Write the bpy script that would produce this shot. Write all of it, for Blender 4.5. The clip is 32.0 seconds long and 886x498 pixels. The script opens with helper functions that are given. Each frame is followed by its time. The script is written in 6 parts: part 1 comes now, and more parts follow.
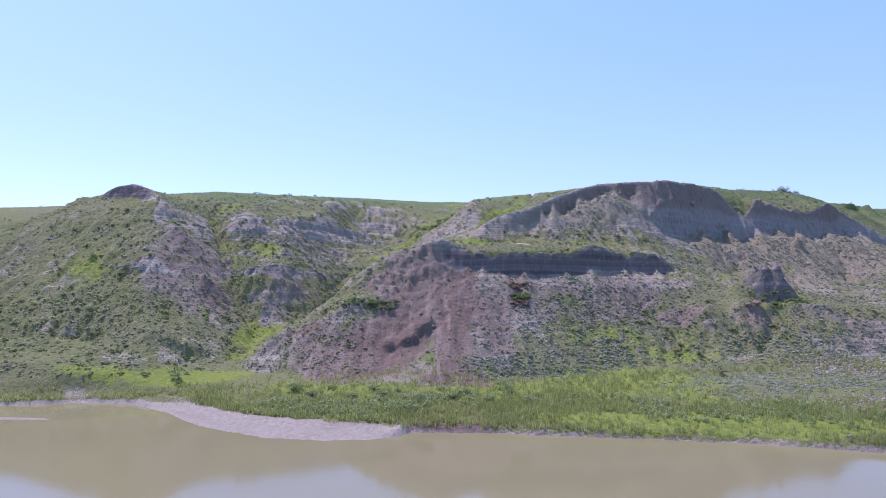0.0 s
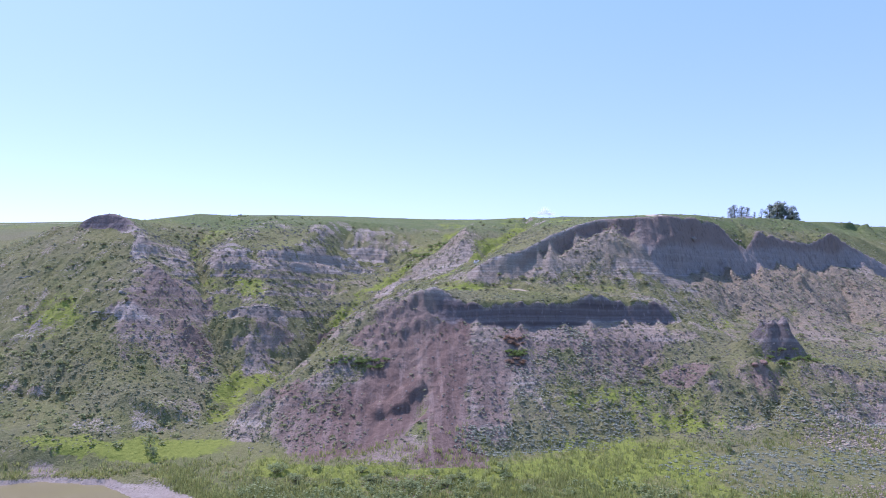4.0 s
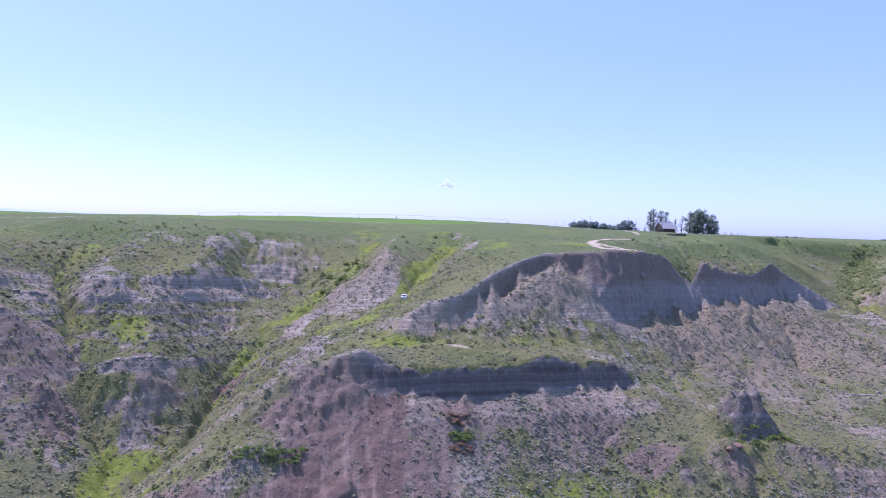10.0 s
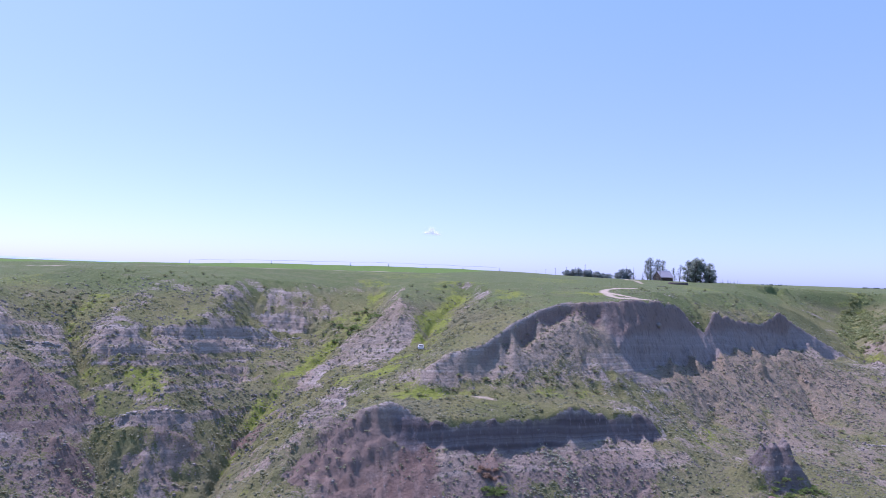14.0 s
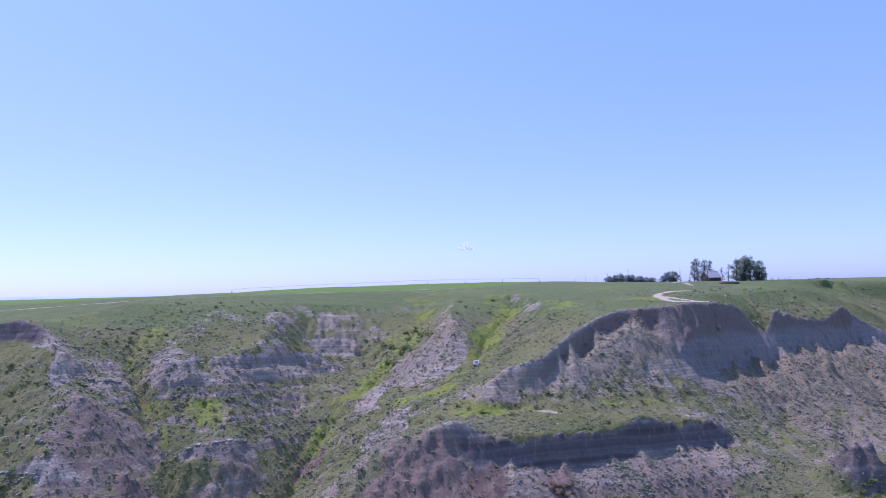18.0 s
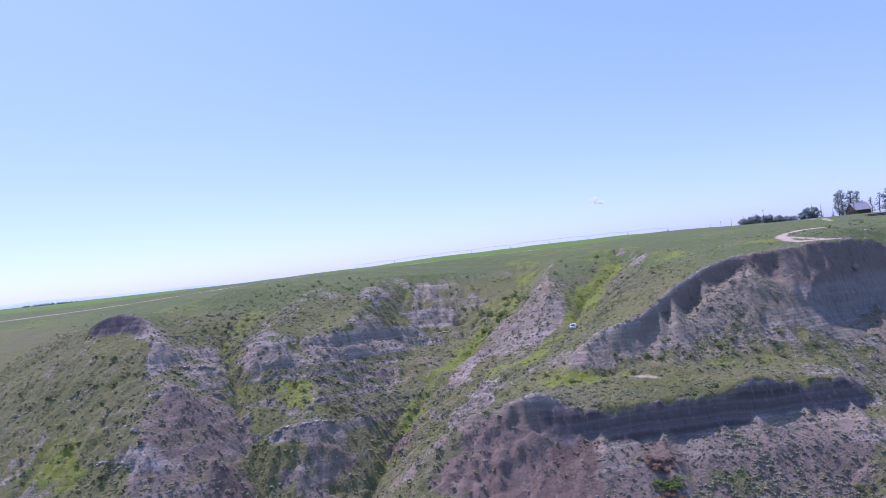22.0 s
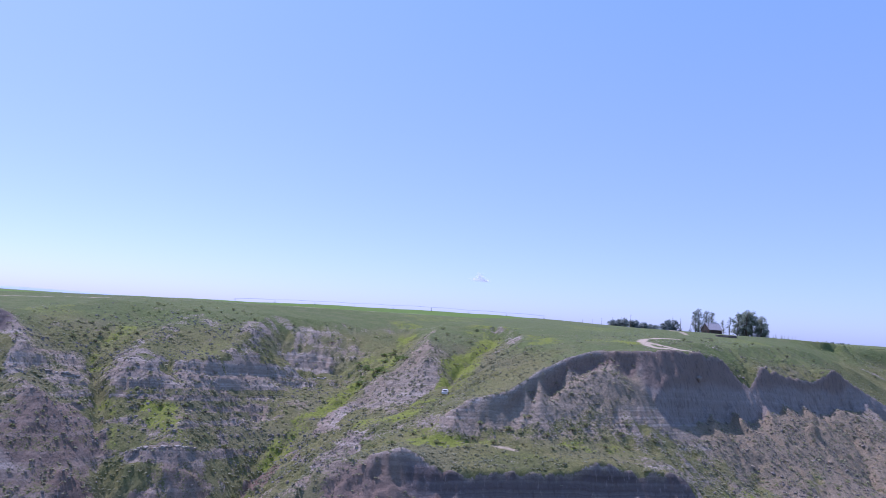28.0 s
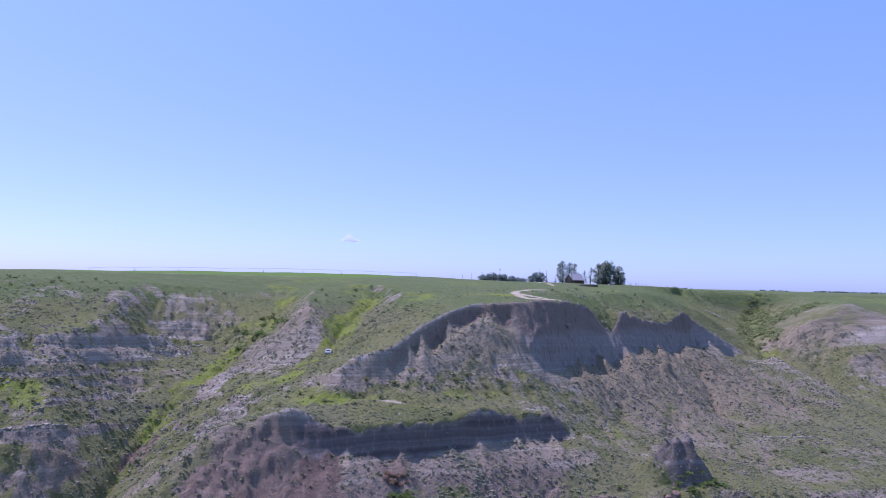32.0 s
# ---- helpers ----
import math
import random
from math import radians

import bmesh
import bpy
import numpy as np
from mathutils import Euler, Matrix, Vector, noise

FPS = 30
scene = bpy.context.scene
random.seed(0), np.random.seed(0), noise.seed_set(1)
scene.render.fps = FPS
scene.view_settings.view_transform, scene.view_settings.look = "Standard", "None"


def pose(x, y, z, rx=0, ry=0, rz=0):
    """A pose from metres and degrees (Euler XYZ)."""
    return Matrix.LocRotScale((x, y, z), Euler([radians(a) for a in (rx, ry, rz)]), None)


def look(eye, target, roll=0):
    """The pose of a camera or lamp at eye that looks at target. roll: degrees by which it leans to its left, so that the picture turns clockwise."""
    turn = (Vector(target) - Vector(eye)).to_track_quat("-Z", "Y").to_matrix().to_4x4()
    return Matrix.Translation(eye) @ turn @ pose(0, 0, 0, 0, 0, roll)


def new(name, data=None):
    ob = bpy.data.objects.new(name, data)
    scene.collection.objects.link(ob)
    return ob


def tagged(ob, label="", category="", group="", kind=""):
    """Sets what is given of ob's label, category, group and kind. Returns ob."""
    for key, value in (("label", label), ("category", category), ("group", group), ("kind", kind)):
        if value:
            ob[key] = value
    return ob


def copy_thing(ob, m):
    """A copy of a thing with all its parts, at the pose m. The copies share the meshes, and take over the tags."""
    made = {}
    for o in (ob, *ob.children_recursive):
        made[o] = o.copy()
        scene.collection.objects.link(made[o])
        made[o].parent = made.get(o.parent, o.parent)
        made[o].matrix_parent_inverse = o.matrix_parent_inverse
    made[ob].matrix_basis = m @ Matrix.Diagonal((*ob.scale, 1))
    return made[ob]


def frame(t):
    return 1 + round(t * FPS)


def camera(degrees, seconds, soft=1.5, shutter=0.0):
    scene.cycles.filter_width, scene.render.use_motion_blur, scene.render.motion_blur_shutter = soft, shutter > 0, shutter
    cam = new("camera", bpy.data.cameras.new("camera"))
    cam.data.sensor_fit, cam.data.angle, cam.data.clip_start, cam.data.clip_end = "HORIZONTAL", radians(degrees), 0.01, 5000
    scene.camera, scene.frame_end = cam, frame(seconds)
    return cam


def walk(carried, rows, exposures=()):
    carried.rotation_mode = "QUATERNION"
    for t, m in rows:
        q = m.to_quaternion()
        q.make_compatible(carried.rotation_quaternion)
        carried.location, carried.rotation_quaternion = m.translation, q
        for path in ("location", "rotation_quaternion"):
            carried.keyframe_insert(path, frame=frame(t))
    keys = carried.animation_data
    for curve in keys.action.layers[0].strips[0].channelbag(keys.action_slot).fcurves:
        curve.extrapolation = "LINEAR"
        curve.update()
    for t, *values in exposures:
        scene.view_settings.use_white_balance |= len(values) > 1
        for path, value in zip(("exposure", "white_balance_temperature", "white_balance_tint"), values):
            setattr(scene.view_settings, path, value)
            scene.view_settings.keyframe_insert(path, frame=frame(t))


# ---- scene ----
cam = camera(63.9, 32.0, soft=0.9)
METRES, EYE, TILT, LEAN, TURN = 130.0, 31.2, 1.6, 0.0, 0.0
ROWS = [
    (0.0, 0.0, 0.0, 0.0, 0.0, 0.0, -0.0),
    (0.5, 0.0001, 0.004, 0.0167, 0.02, 0.04, -0.02),
    (1.0, 0.0, 0.01, 0.0347, 0.03, 0.09, -0.02),
    (1.5, -0.0001, 0.0174, 0.0524, 0.03, 0.07, -0.02),
    (2.0, -0.0008, 0.0269, 0.0697, -0.02, -0.03, -0.05),
    (2.5, -0.0014, 0.0374, 0.0873, -0.12, -0.24, -0.09),
    (3.0, -0.0027, 0.0498, 0.1047, -0.27, -0.5, -0.14),
    (3.5, -0.0042, 0.0648, 0.1225, -0.49, -0.75, -0.22),
    (5.5, -0.0138, 0.1521, 0.1945, -2.39, -2.26, -0.65),
    (6.0, -0.0167, 0.1789, 0.2116, -3.1, -2.57, -0.82),
    (6.5, -0.0205, 0.2067, 0.229, -3.87, -2.83, -1.0),
    (7.0, -0.0246, 0.2353, 0.2474, -4.7, -3.01, -1.21),
    (7.5, -0.0299, 0.2632, 0.2653, -5.5, -3.13, -1.42),
    (8.0, -0.0357, 0.2889, 0.2792, -6.31, -3.24, -1.61),
    (8.5, -0.0426, 0.312, 0.2886, -7.1, -3.33, -1.79),
    (9.0, -0.0505, 0.3321, 0.2935, -7.82, -3.41, -1.95),
    (9.5, -0.0584, 0.3491, 0.2964, -8.43, -3.5, -2.08),
    (10.0, -0.0667, 0.363, 0.2985, -8.91, -3.55, -2.17),
    (10.5, -0.0751, 0.374, 0.3002, -9.39, -3.39, -2.2),
    (11.0, -0.0837, 0.382, 0.3013, -9.82, -3.06, -2.18),
    (11.5, -0.0921, 0.3876, 0.3013, -10.14, -2.59, -2.08),
    (12.0, -0.1014, 0.3905, 0.3011, -10.35, -2.05, -2.01),
    (12.5, -0.1114, 0.391, 0.3011, -10.45, -1.51, -1.97),
    (13.0, -0.1231, 0.3895, 0.3008, -10.46, -0.91, -2.01),
    (13.5, -0.1364, 0.3865, 0.3008, -10.4, -0.28, -2.11),
    (14.0, -0.1504, 0.3813, 0.3006, -10.28, 0.32, -2.29),
    (14.5, -0.1644, 0.3769, 0.3005, -10.16, 0.86, -2.39),
    (16.5, -0.1962, 0.3782, 0.3036, -9.19, 2.22, -1.26),
    (17.0, -0.1962, 0.3847, 0.303, -8.76, 2.15, -0.56),
    (17.5, -0.1928, 0.3931, 0.3021, -8.23, 1.92, 0.29),
    (18.0, -0.1849, 0.4035, 0.3001, -7.52, 1.53, 1.31),
    (18.5, -0.1731, 0.4164, 0.2983, -6.56, 1.05, 2.42),
    (19.0, -0.1587, 0.4308, 0.2955, -5.11, 0.57, 3.53),
    (19.5, -0.1435, 0.4458, 0.2931, -3.49, 0.14, 4.44),
    (20.0, -0.127, 0.4603, 0.2923, -1.65, -0.28, 5.2),
    (20.5, -0.1102, 0.4733, 0.2913, -0.28, -0.58, 5.81),
    (21.0, -0.0928, 0.4854, 0.292, 0.85, -0.87, 6.33),
    (21.5, -0.0787, 0.4948, 0.2924, 1.99, -0.88, 6.52),
    (22.0, -0.0637, 0.5026, 0.2923, 3.12, -0.71, 6.38),
    (22.5, -0.0521, 0.5065, 0.293, 3.72, -0.43, 5.92),
    (23.0, -0.0421, 0.5076, 0.293, 4.05, 0.02, 5.24),
    (23.5, -0.0346, 0.5051, 0.2927, 3.5, 0.54, 4.36),
    (24.0, -0.0311, 0.4995, 0.2929, 2.87, 1.18, 3.29),
    (24.5, -0.0303, 0.4925, 0.293, 2.9, 1.87, 2.12),
    (26.5, -0.056, 0.4487, 0.2894, -2.16, 3.4, -2.32),
    (27.0, -0.0676, 0.4396, 0.2883, -4.7, 3.75, -3.0),
    (27.5, -0.079, 0.4328, 0.2884, -5.94, 3.86, -3.51),
    (28.0, -0.0891, 0.427, 0.2897, -6.33, 3.87, -3.96),
    (28.5, -0.0982, 0.4214, 0.29, -7.06, 3.8, -4.12),
    (29.0, -0.1055, 0.4172, 0.2903, -8.33, 3.58, -3.97),
    (29.5, -0.1117, 0.4142, 0.2901, -9.72, 3.24, -3.65),
    (30.0, -0.1157, 0.4128, 0.2897, -11.23, 2.79, -3.2),
    (30.5, -0.1174, 0.4115, 0.2891, -12.79, 2.35, -2.78),
    (31.0, -0.1184, 0.411, 0.2879, -14.32, 1.92, -2.41),
    (31.5, -0.1185, 0.4112, 0.2868, -15.76, 1.54, -2.12),
    (32.0, -0.1183, 0.412, 0.2863, -16.81, 1.14, -1.92),
]
walk(cam, [(t, pose(0, 0, EYE, TILT, LEAN, TURN) @ pose(METRES * x, METRES * y, METRES * z, 90 + pitch, roll, yaw)) for t, x, y, z, yaw, pitch, roll in ROWS],
     [(0.0, 0.87, 5500, 38), (6.0, 0.88, 5400, 43), (13.0, 0.77, 5430, 46), (18.0, 0.59, 5250, 46), (20.5, 0.62, 5350, 46), (23.0, 0.62, 5430, 46), (28.0, 0.51, 5350, 43), (32.0, 0.49, 5350, 43)])
SUN_WAY = Vector((-0.52, 0.55, 1.25)).normalized()
world = bpy.data.worlds.new("sky")
scene.world = world
world.use_nodes = True
wn = world.node_tree
sky = wn.nodes.new("ShaderNodeTexSky")
sky.sky_type, sky.sun_disc = "NISHITA", False
sky.sun_elevation = math.asin(SUN_WAY.z)
sky.sun_rotation = math.atan2(SUN_WAY.x, SUN_WAY.y)
sky.altitude, sky.air_density, sky.dust_density, sky.ozone_density = 1500, 0.66, 3.2, 4.0
wn.nodes["Background"].inputs["Strength"].default_value = 0.16
veil = wn.nodes.new("ShaderNodeMix")
veil.data_type = "RGBA"
veil.inputs[0].default_value = 0.50
way = wn.nodes.new("ShaderNodeTexCoord")
rise = wn.nodes.new("ShaderNodeSeparateXYZ")
wn.links.new(way.outputs["Generated"], rise.inputs[0])
thin = wn.nodes.new("ShaderNodeMapRange")
thin.inputs["From Max"].default_value = 0.42
wn.links.new(rise.outputs["Z"], thin.inputs["Value"])
haze = wn.nodes.new("ShaderNodeMix")
haze.data_type = "RGBA"
haze.inputs[6].default_value, haze.inputs[7].default_value = (1.74, 2.31, 3.06, 1), (1.24, 2.42, 3.18, 1)
wn.links.new(thin.outputs["Result"], haze.inputs[0])
wn.links.new(haze.outputs[2], veil.inputs[7])
wn.links.new(sky.outputs[0], veil.inputs[6])
wn.links.new(veil.outputs[2], wn.nodes["Background"].inputs["Color"])
sun = new("sun", bpy.data.lights.new("sun", "SUN"))
sun.data.energy, sun.data.angle, sun.data.color = 2.7, radians(0.5), (1.0, 0.93, 0.82)
sun.matrix_world = look(SUN_WAY * 400, (0, 0, 0))

# ---- number helpers ----


def lattice(ix, iy, seed):
    n = (ix * 374761393 + iy * 668265263 + seed * 974634777) & 0xFFFFFFFF
    n = ((n ^ (n >> 13)) * 1274126177) & 0xFFFFFFFF
    return ((n ^ (n >> 16)) & 0xFFFF) / 32767.5 - 1.0


def soft_noise(x, y, seed=0):
    """Smooth value noise, about -1 to 1, of arrays x and y."""
    fx, fy = np.floor(x), np.floor(y)
    ix, iy = fx.astype(np.int64), fy.astype(np.int64)
    u, v = x - fx, y - fy
    u, v = u * u * (3 - 2 * u), v * v * (3 - 2 * v)
    low = lattice(ix, iy, seed) * (1 - u) + lattice(ix + 1, iy, seed) * u
    high = lattice(ix, iy + 1, seed) * (1 - u) + lattice(ix + 1, iy + 1, seed) * u
    return low * (1 - v) + high * v


def layered(x, y, seed=0, octaves=4):
    total, size, scale = 0.0, 1.0, 1.0
    for n in range(octaves):
        total = total + size * soft_noise(x * scale + 17.3 * n, y * scale - 9.1 * n, seed + n)
        size, scale = size * 0.5, scale * 2.03
    return total


def ease(a, b, v):
    v = np.clip((v - a) / (b - a), 0, 1)
    return v * v * (3 - 2 * v)


def patch(x, y, cx, cy, rx, ry, turn=0.0):
    """1 in the middle of a soft-edged oval on the plan, 0 outside."""
    c, s = math.cos(radians(turn)), math.sin(radians(turn))
    u, v = ((x - cx) * c + (y - cy) * s) / rx, ((y - cy) * c - (x - cx) * s) / ry
    return 1 - ease(0.55, 1.25, np.sqrt(u * u + v * v))


# ---- terrain: ridges, gullies, scarps on the plan ----


def plateau(x, y):
    return (70.6 + 5.7 * np.exp(-((x - 120) / 350) ** 2 - ((y - 950) / 300) ** 2)
            - 3.2 * ease(-90, -260, x) - 3.0 * ease(205, 330, x) - 1.5 * ease(1500, 3000, y))


SHORE = [(-700, 172), (-101, 163), (-93, 164.5), (-86, 167), (-71, 164.5), (-59, 154), (-49.5, 142.5), (-41, 136.5), (-33, 132.5), (-23, 130), (-14, 130.5),
         (-8.5, 133), (-6.5, 136.5), (2, 136.7), (11, 135.5), (23, 133.5), (33, 131.7), (49, 129), (61, 126.3), (75, 121), (110, 112), (700, 60)]


def shore_y(x):
    return np.interp(x, [p[0] for p in SHORE], [p[1] for p in SHORE])


FORMS = []


def form(*points):
    """A line that the ground follows: a crest, a gully's floor, an edge or a foot."""
    FORMS.append(points)


# foot of the slopes and the river flat
form((-260, 192, 6), (-140, 180, 6), (-100, 179, 8), (-88, 172, 5), (-72, 184, 7), (-60, 186, 5.2), (-52, 185, 5), (-42, 180, 5), (-30, 167, 4.6), (-24, 164, 4.6), (-6, 164, 4.6), (8.5, 163, 4.8),
     (16, 173, 4.6), (37, 176, 5.3), (61, 182, 7.2), (70, 178, 6.5), (88, 173, 6.8), (102, 176, 7.6), (140, 172, 7.5), (360, 165, 7))
form((-260, 172, 2.6), (-88, 169, 2.2), (-70, 168, 2.2), (-50, 158, 2.2), (-36, 150, 2.2), (-10, 146, 2.2), (20, 144, 2.2), (50, 140, 2.4), (75, 134, 2.6), (110, 128, 2.8), (360, 110, 3))
# lower scarp: edge, foot
LOW_EDGE = ((-9, 218.8, 37.8), (-5, 217.4, 39.0), (-0.2, 217.8, 40.5), (3.4, 217.8, 38.9), (6.3, 217.6, 37.2), (10, 216.4, 36.4), (21, 217, 36.6), (31.6, 218.3, 36.6), (38.6, 221, 36.8), (47.6, 221.6, 38.6), (55, 224.4, 36.6), (63, 224.9, 36.6), (66.5, 225.4, 36.2), (69.5, 226, 34.8), (72, 226, 32.4), (74.4, 225, 29.6))
LOW_FOOT = ((-9, 213.4, 33.2), (-4, 213.2, 33.6), (0, 213.6, 32.6), (4.9, 212.2, 30.4), (7.5, 214.4, 32.4), (10, 214.0, 30.4), (21, 214.6, 29.8), (31.6, 216, 29.6), (38.6, 218.6, 30), (47.6, 219.2, 30.8), (55, 222, 30.4), (65, 222.6, 30.2), (71, 223.2, 29.4), (74, 223.6, 28.6))
form(*LOW_EDGE)
form(*LOW_FOOT)
form((-9, 209.5, 29.8), (5.2, 209.6, 28.9), (17, 208.5, 27.4), (34, 210.4, 26.4), (51.5, 213, 26.6), (63.4, 214.5, 27), (71.6, 216, 27.6))
form((70, 226, 34.8), (72.6, 222.8, 30.6), (75.6, 214, 25.4), (77, 205, 21.5))
# slide and slopes under the lower scarp
form((5, 209, 28.5), (3, 195, 20), (1, 180, 12), (0, 163.5, 4.8))
form((-4, 207.5, 26.6), (-7, 194, 17.5), (-12, 186, 12), (-17, 172, 5.2))
form((16, 204, 24.2), (24.7, 195.7, 17.5), (30, 185, 10.5), (36, 177, 5.8))
form((46, 208, 22.5), (46, 201, 18.7), (38, 188, 10.2))
form((57.3, 207, 19.6), (62, 195, 13.5), (62, 186, 8.6))
form((77, 205, 21.5), (74.3, 200, 20.4), (70, 190, 11.5), (68.5, 185, 8.8))
form((84, 203, 22.6), (86.2, 197, 19.6), (86, 190, 13), (83, 184, 9.2))
form((97.7, 200, 22), (112.4, 199, 20), (135, 197, 19.5), (170, 200, 19), (230, 205, 19))
form((97, 188, 13.5), (104, 181, 8.7), (135, 180, 9))
# lower spur, west end
form((-9, 218.8, 37.8), (-14.2, 220, 36.6), (-20.5, 219.5, 33.6), (-26.5, 217, 29.6), (-32.4, 210, 22.4), (-43.7, 205, 13.5), (-50, 196, 8.5), (-54, 187, 5))
form((-26.5, 199, 22.3), (-20, 203, 24.5), (-9, 207.5, 27.5))
form((-32.4, 210, 22.4), (-29.5, 203, 22), (-26.5, 199, 22.3), (-30, 194, 18.5), (-43.5, 191, 11.6), (-49, 187, 6))
form((-27, 194, 18.2), (-24, 182, 10.5), (-23, 170, 5))
form((-0.5, 218, 40.2), (-3, 228, 38.5), (-7, 240, 37.5), (-10, 257, 38), (-11, 273.5, 38.4), (-14, 290, 38.4))
form((-15, 223, 35.6), (-15.9, 232, 33.6), (-16.5, 242, 32), (-21, 255, 32.5))
# bench
form((24, 232, 40.2), (43, 235, 39.4), (60.7, 238, 40.3), (75, 240, 38.5))
form((7, 234, 40), (18, 235, 39.4), (24, 232, 40.2))
form((20, 240, 44.5), (34, 238.4, 42), (48, 239.4, 41.8), (62, 241, 42), (69, 243.6, 43), (75, 246.4, 41))
# truck gully and the spur between the gullies
form((-6, 251, 40), (4, 260, 43), (15.8, 277.5, 47), (23, 296, 52.5), (33, 318, 57.5), (42, 334, 62.5), (44, 352, 67))
form((12, 303, 59.3), (12.2, 294, 56.2), (3, 292.5, 48.5), (-8, 291, 41), (-14, 290, 38.4))
form((12, 303, 59.3), (13.5, 318, 62), (18, 340, 64.5), (26, 366, 68))
form((12.2, 294, 56.2), (14, 284, 48.5))
form((12, 268, 45.2), (2, 268, 40.8), (-9, 270, 38.8))
# upper cliff: edge, foot
TOP_EDGE = ((13, 242, 46), (19, 243, 49.3), (29, 245.5, 51.9), (34, 250, 54.2), (39.4, 255, 56.6), (49.6, 262.5, 60.6), (56, 265.5, 62.3), (61.3, 267, 63.4), (70.6, 266, 63.7), (84, 269, 64.6), (97, 276, 64.2), (106.5, 282.5, 63.4),
     (112, 286, 61), (116.2, 290, 58.5), (123.1, 290, 53), (129.4, 294.7, 59.8), (137, 298, 58.5), (146, 302.3, 57.2), (156.1, 305, 55.8), (163, 308, 58.4), (168.5, 310, 60.3), (175, 314, 57.5), (186, 319, 53), (202, 324, 46.5), (216, 328, 40.2))
TOP_FOOT = ((75, 258, 51.8), (76, 255.5, 47), (79, 254.5, 43), (85, 260, 43.4), (97, 267.5, 44), (107, 274, 44.6), (116, 279, 44), (123, 283, 44.4), (130, 287, 45.2), (140, 294, 45.8), (152, 299, 45.6), (163, 303, 45.2), (180, 310, 44), (200, 318.5, 41.6), (214, 325, 38.8))
form(*TOP_EDGE)
form(*TOP_FOOT)
form((78, 249, 40.4), (85, 252, 40), (97, 258.5, 40.6), (107, 265, 41.2), (116, 269.5, 41.2), (128, 279, 42.6), (140, 288.5, 43.8), (152, 293, 43.4), (163, 296, 43))
form((88, 266.5, 58), (81, 263, 57), (75, 258, 51.8))
# aprons under the short west wall of the upper cliff
form((26.9, 244.2, 48.6), (29, 243.8, 48.8), (34, 247.8, 51.2), (39.4, 252.2, 53.4), (44.6, 256.6, 55.2), (48.6, 257, 55.2), (54, 256.6, 56.6), (59.6, 256, 57.6), (65.5, 253.4, 53.6), (70, 252.4, 50))
form((40, 246.6, 48.2), (44, 249, 49.4), (50, 248, 48.4), (57.8, 247.7, 48.9), (63, 247.6, 47.4), (67, 246.4, 43.6))
form((75, 258, 51.8), (71, 254, 49.5), (69, 247, 44.4))
form((44, 254, 54), (46, 250.4, 51), (48, 244.4, 44.6))
form((36, 249.5, 52.5), (38.5, 246.5, 49.6), (41, 243, 44))
form((31, 245, 50.5), (34, 243.5, 45.5))
form((19, 243, 49.3), (26, 252, 51.5), (30, 268, 54), (37, 290, 58.5))
# talus under the upper cliff and the right-hand slopes
form((78, 249, 40.4), (82, 244, 36.5), (87, 236, 30.5), (88.7, 231, 28), (90, 222, 25.5), (90, 214, 23.4))
form((97, 257, 39.6), (109.5, 255.9, 36.4), (103, 250, 32), (97, 240, 28.5))
form((140, 288, 43.6), (140, 278, 38.5), (138, 262, 30), (142, 242, 24.2))
form((163, 296, 43), (158, 280, 34), (150.5, 264, 25.6), (150, 238, 24.4), (160, 215, 21.5))
form((207, 302, 42), (206, 285, 37), (204, 268, 31.5), (203, 250, 26.5), (202, 225, 22))
form((180, 262, 27), (178, 240, 24.5))
form((112, 238, 25.5), (125, 225, 22.5), (130, 205, 20.3))
# left spur
form((-150.5, 291, 60.2), (-138, 285, 60.2), (-132, 284, 63.2), (-128, 284, 64.5), (-123.6, 284, 65), (-118, 282.5, 63.2), (-114.5, 279, 60.9), (-110, 271, 58.5), (-104.3, 265.4, 55.9), (-103.4, 258, 48.8), (-101.5, 248, 44.5), (-98, 238, 39.5), (-94, 228, 33.8), (-90, 216, 25), (-85, 204, 16.5), (-78, 193, 12.5), (-72, 186, 8.5))
form((-136, 282.5, 58.8), (-131, 281.4, 58.9), (-124, 280.6, 58.9), (-118.5, 278.8, 58.4), (-114, 274.5, 57.2))
form((-123.6, 284, 65), (-122, 295, 64.2), (-120, 312, 63.6))
form((-103.4, 258, 48.8), (-96, 264, 48.5), (-90.2, 270, 47.2))
form((-99.5, 253, 47.6), (-93.7, 247.6, 46.2), (-89, 247, 43.4), (-84.5, 240, 35.5), (-79.5, 231, 26.5))
form((-101, 233.5, 36.6), (-91, 227, 32.8))
form((-101, 228, 30.5), (-90, 222, 28.6))
form((-138, 270, 54.6), (-128, 250, 43), (-118, 228, 30.5), (-112, 205, 18.5), (-108, 190, 11))
form((-170, 262, 46), (-158, 240, 33), (-150, 215, 20), (-145, 195, 10))
form((-250, 300, 56), (-206, 310, 57), (-198, 285, 52), (-190, 255, 38), (-185, 220, 20), (-182, 195, 8))
form((-178, 320, 58), (-172, 290, 51), (-166, 270, 44))
# low bluff west of the spur
form((-134, 201, 15.8), (-120, 200.6, 15.6), (-106, 199.6, 15), (-94, 197.5, 14.2))
form((-134, 197.6, 12.9), (-120, 197.2, 12.7), (-106, 196.4, 12.2), (-94, 194.4, 11.4))
# west gully
form((-92, 328, 63), (-95, 303, 57), (-93, 285, 50.5), (-83.4, 267, 40.2), (-77.7, 250.7, 34), (-72, 241, 25.5), (-67, 233.3, 18.6), (-58.7, 221, 10.9), (-56, 208, 7.6), (-58, 195, 5.6))
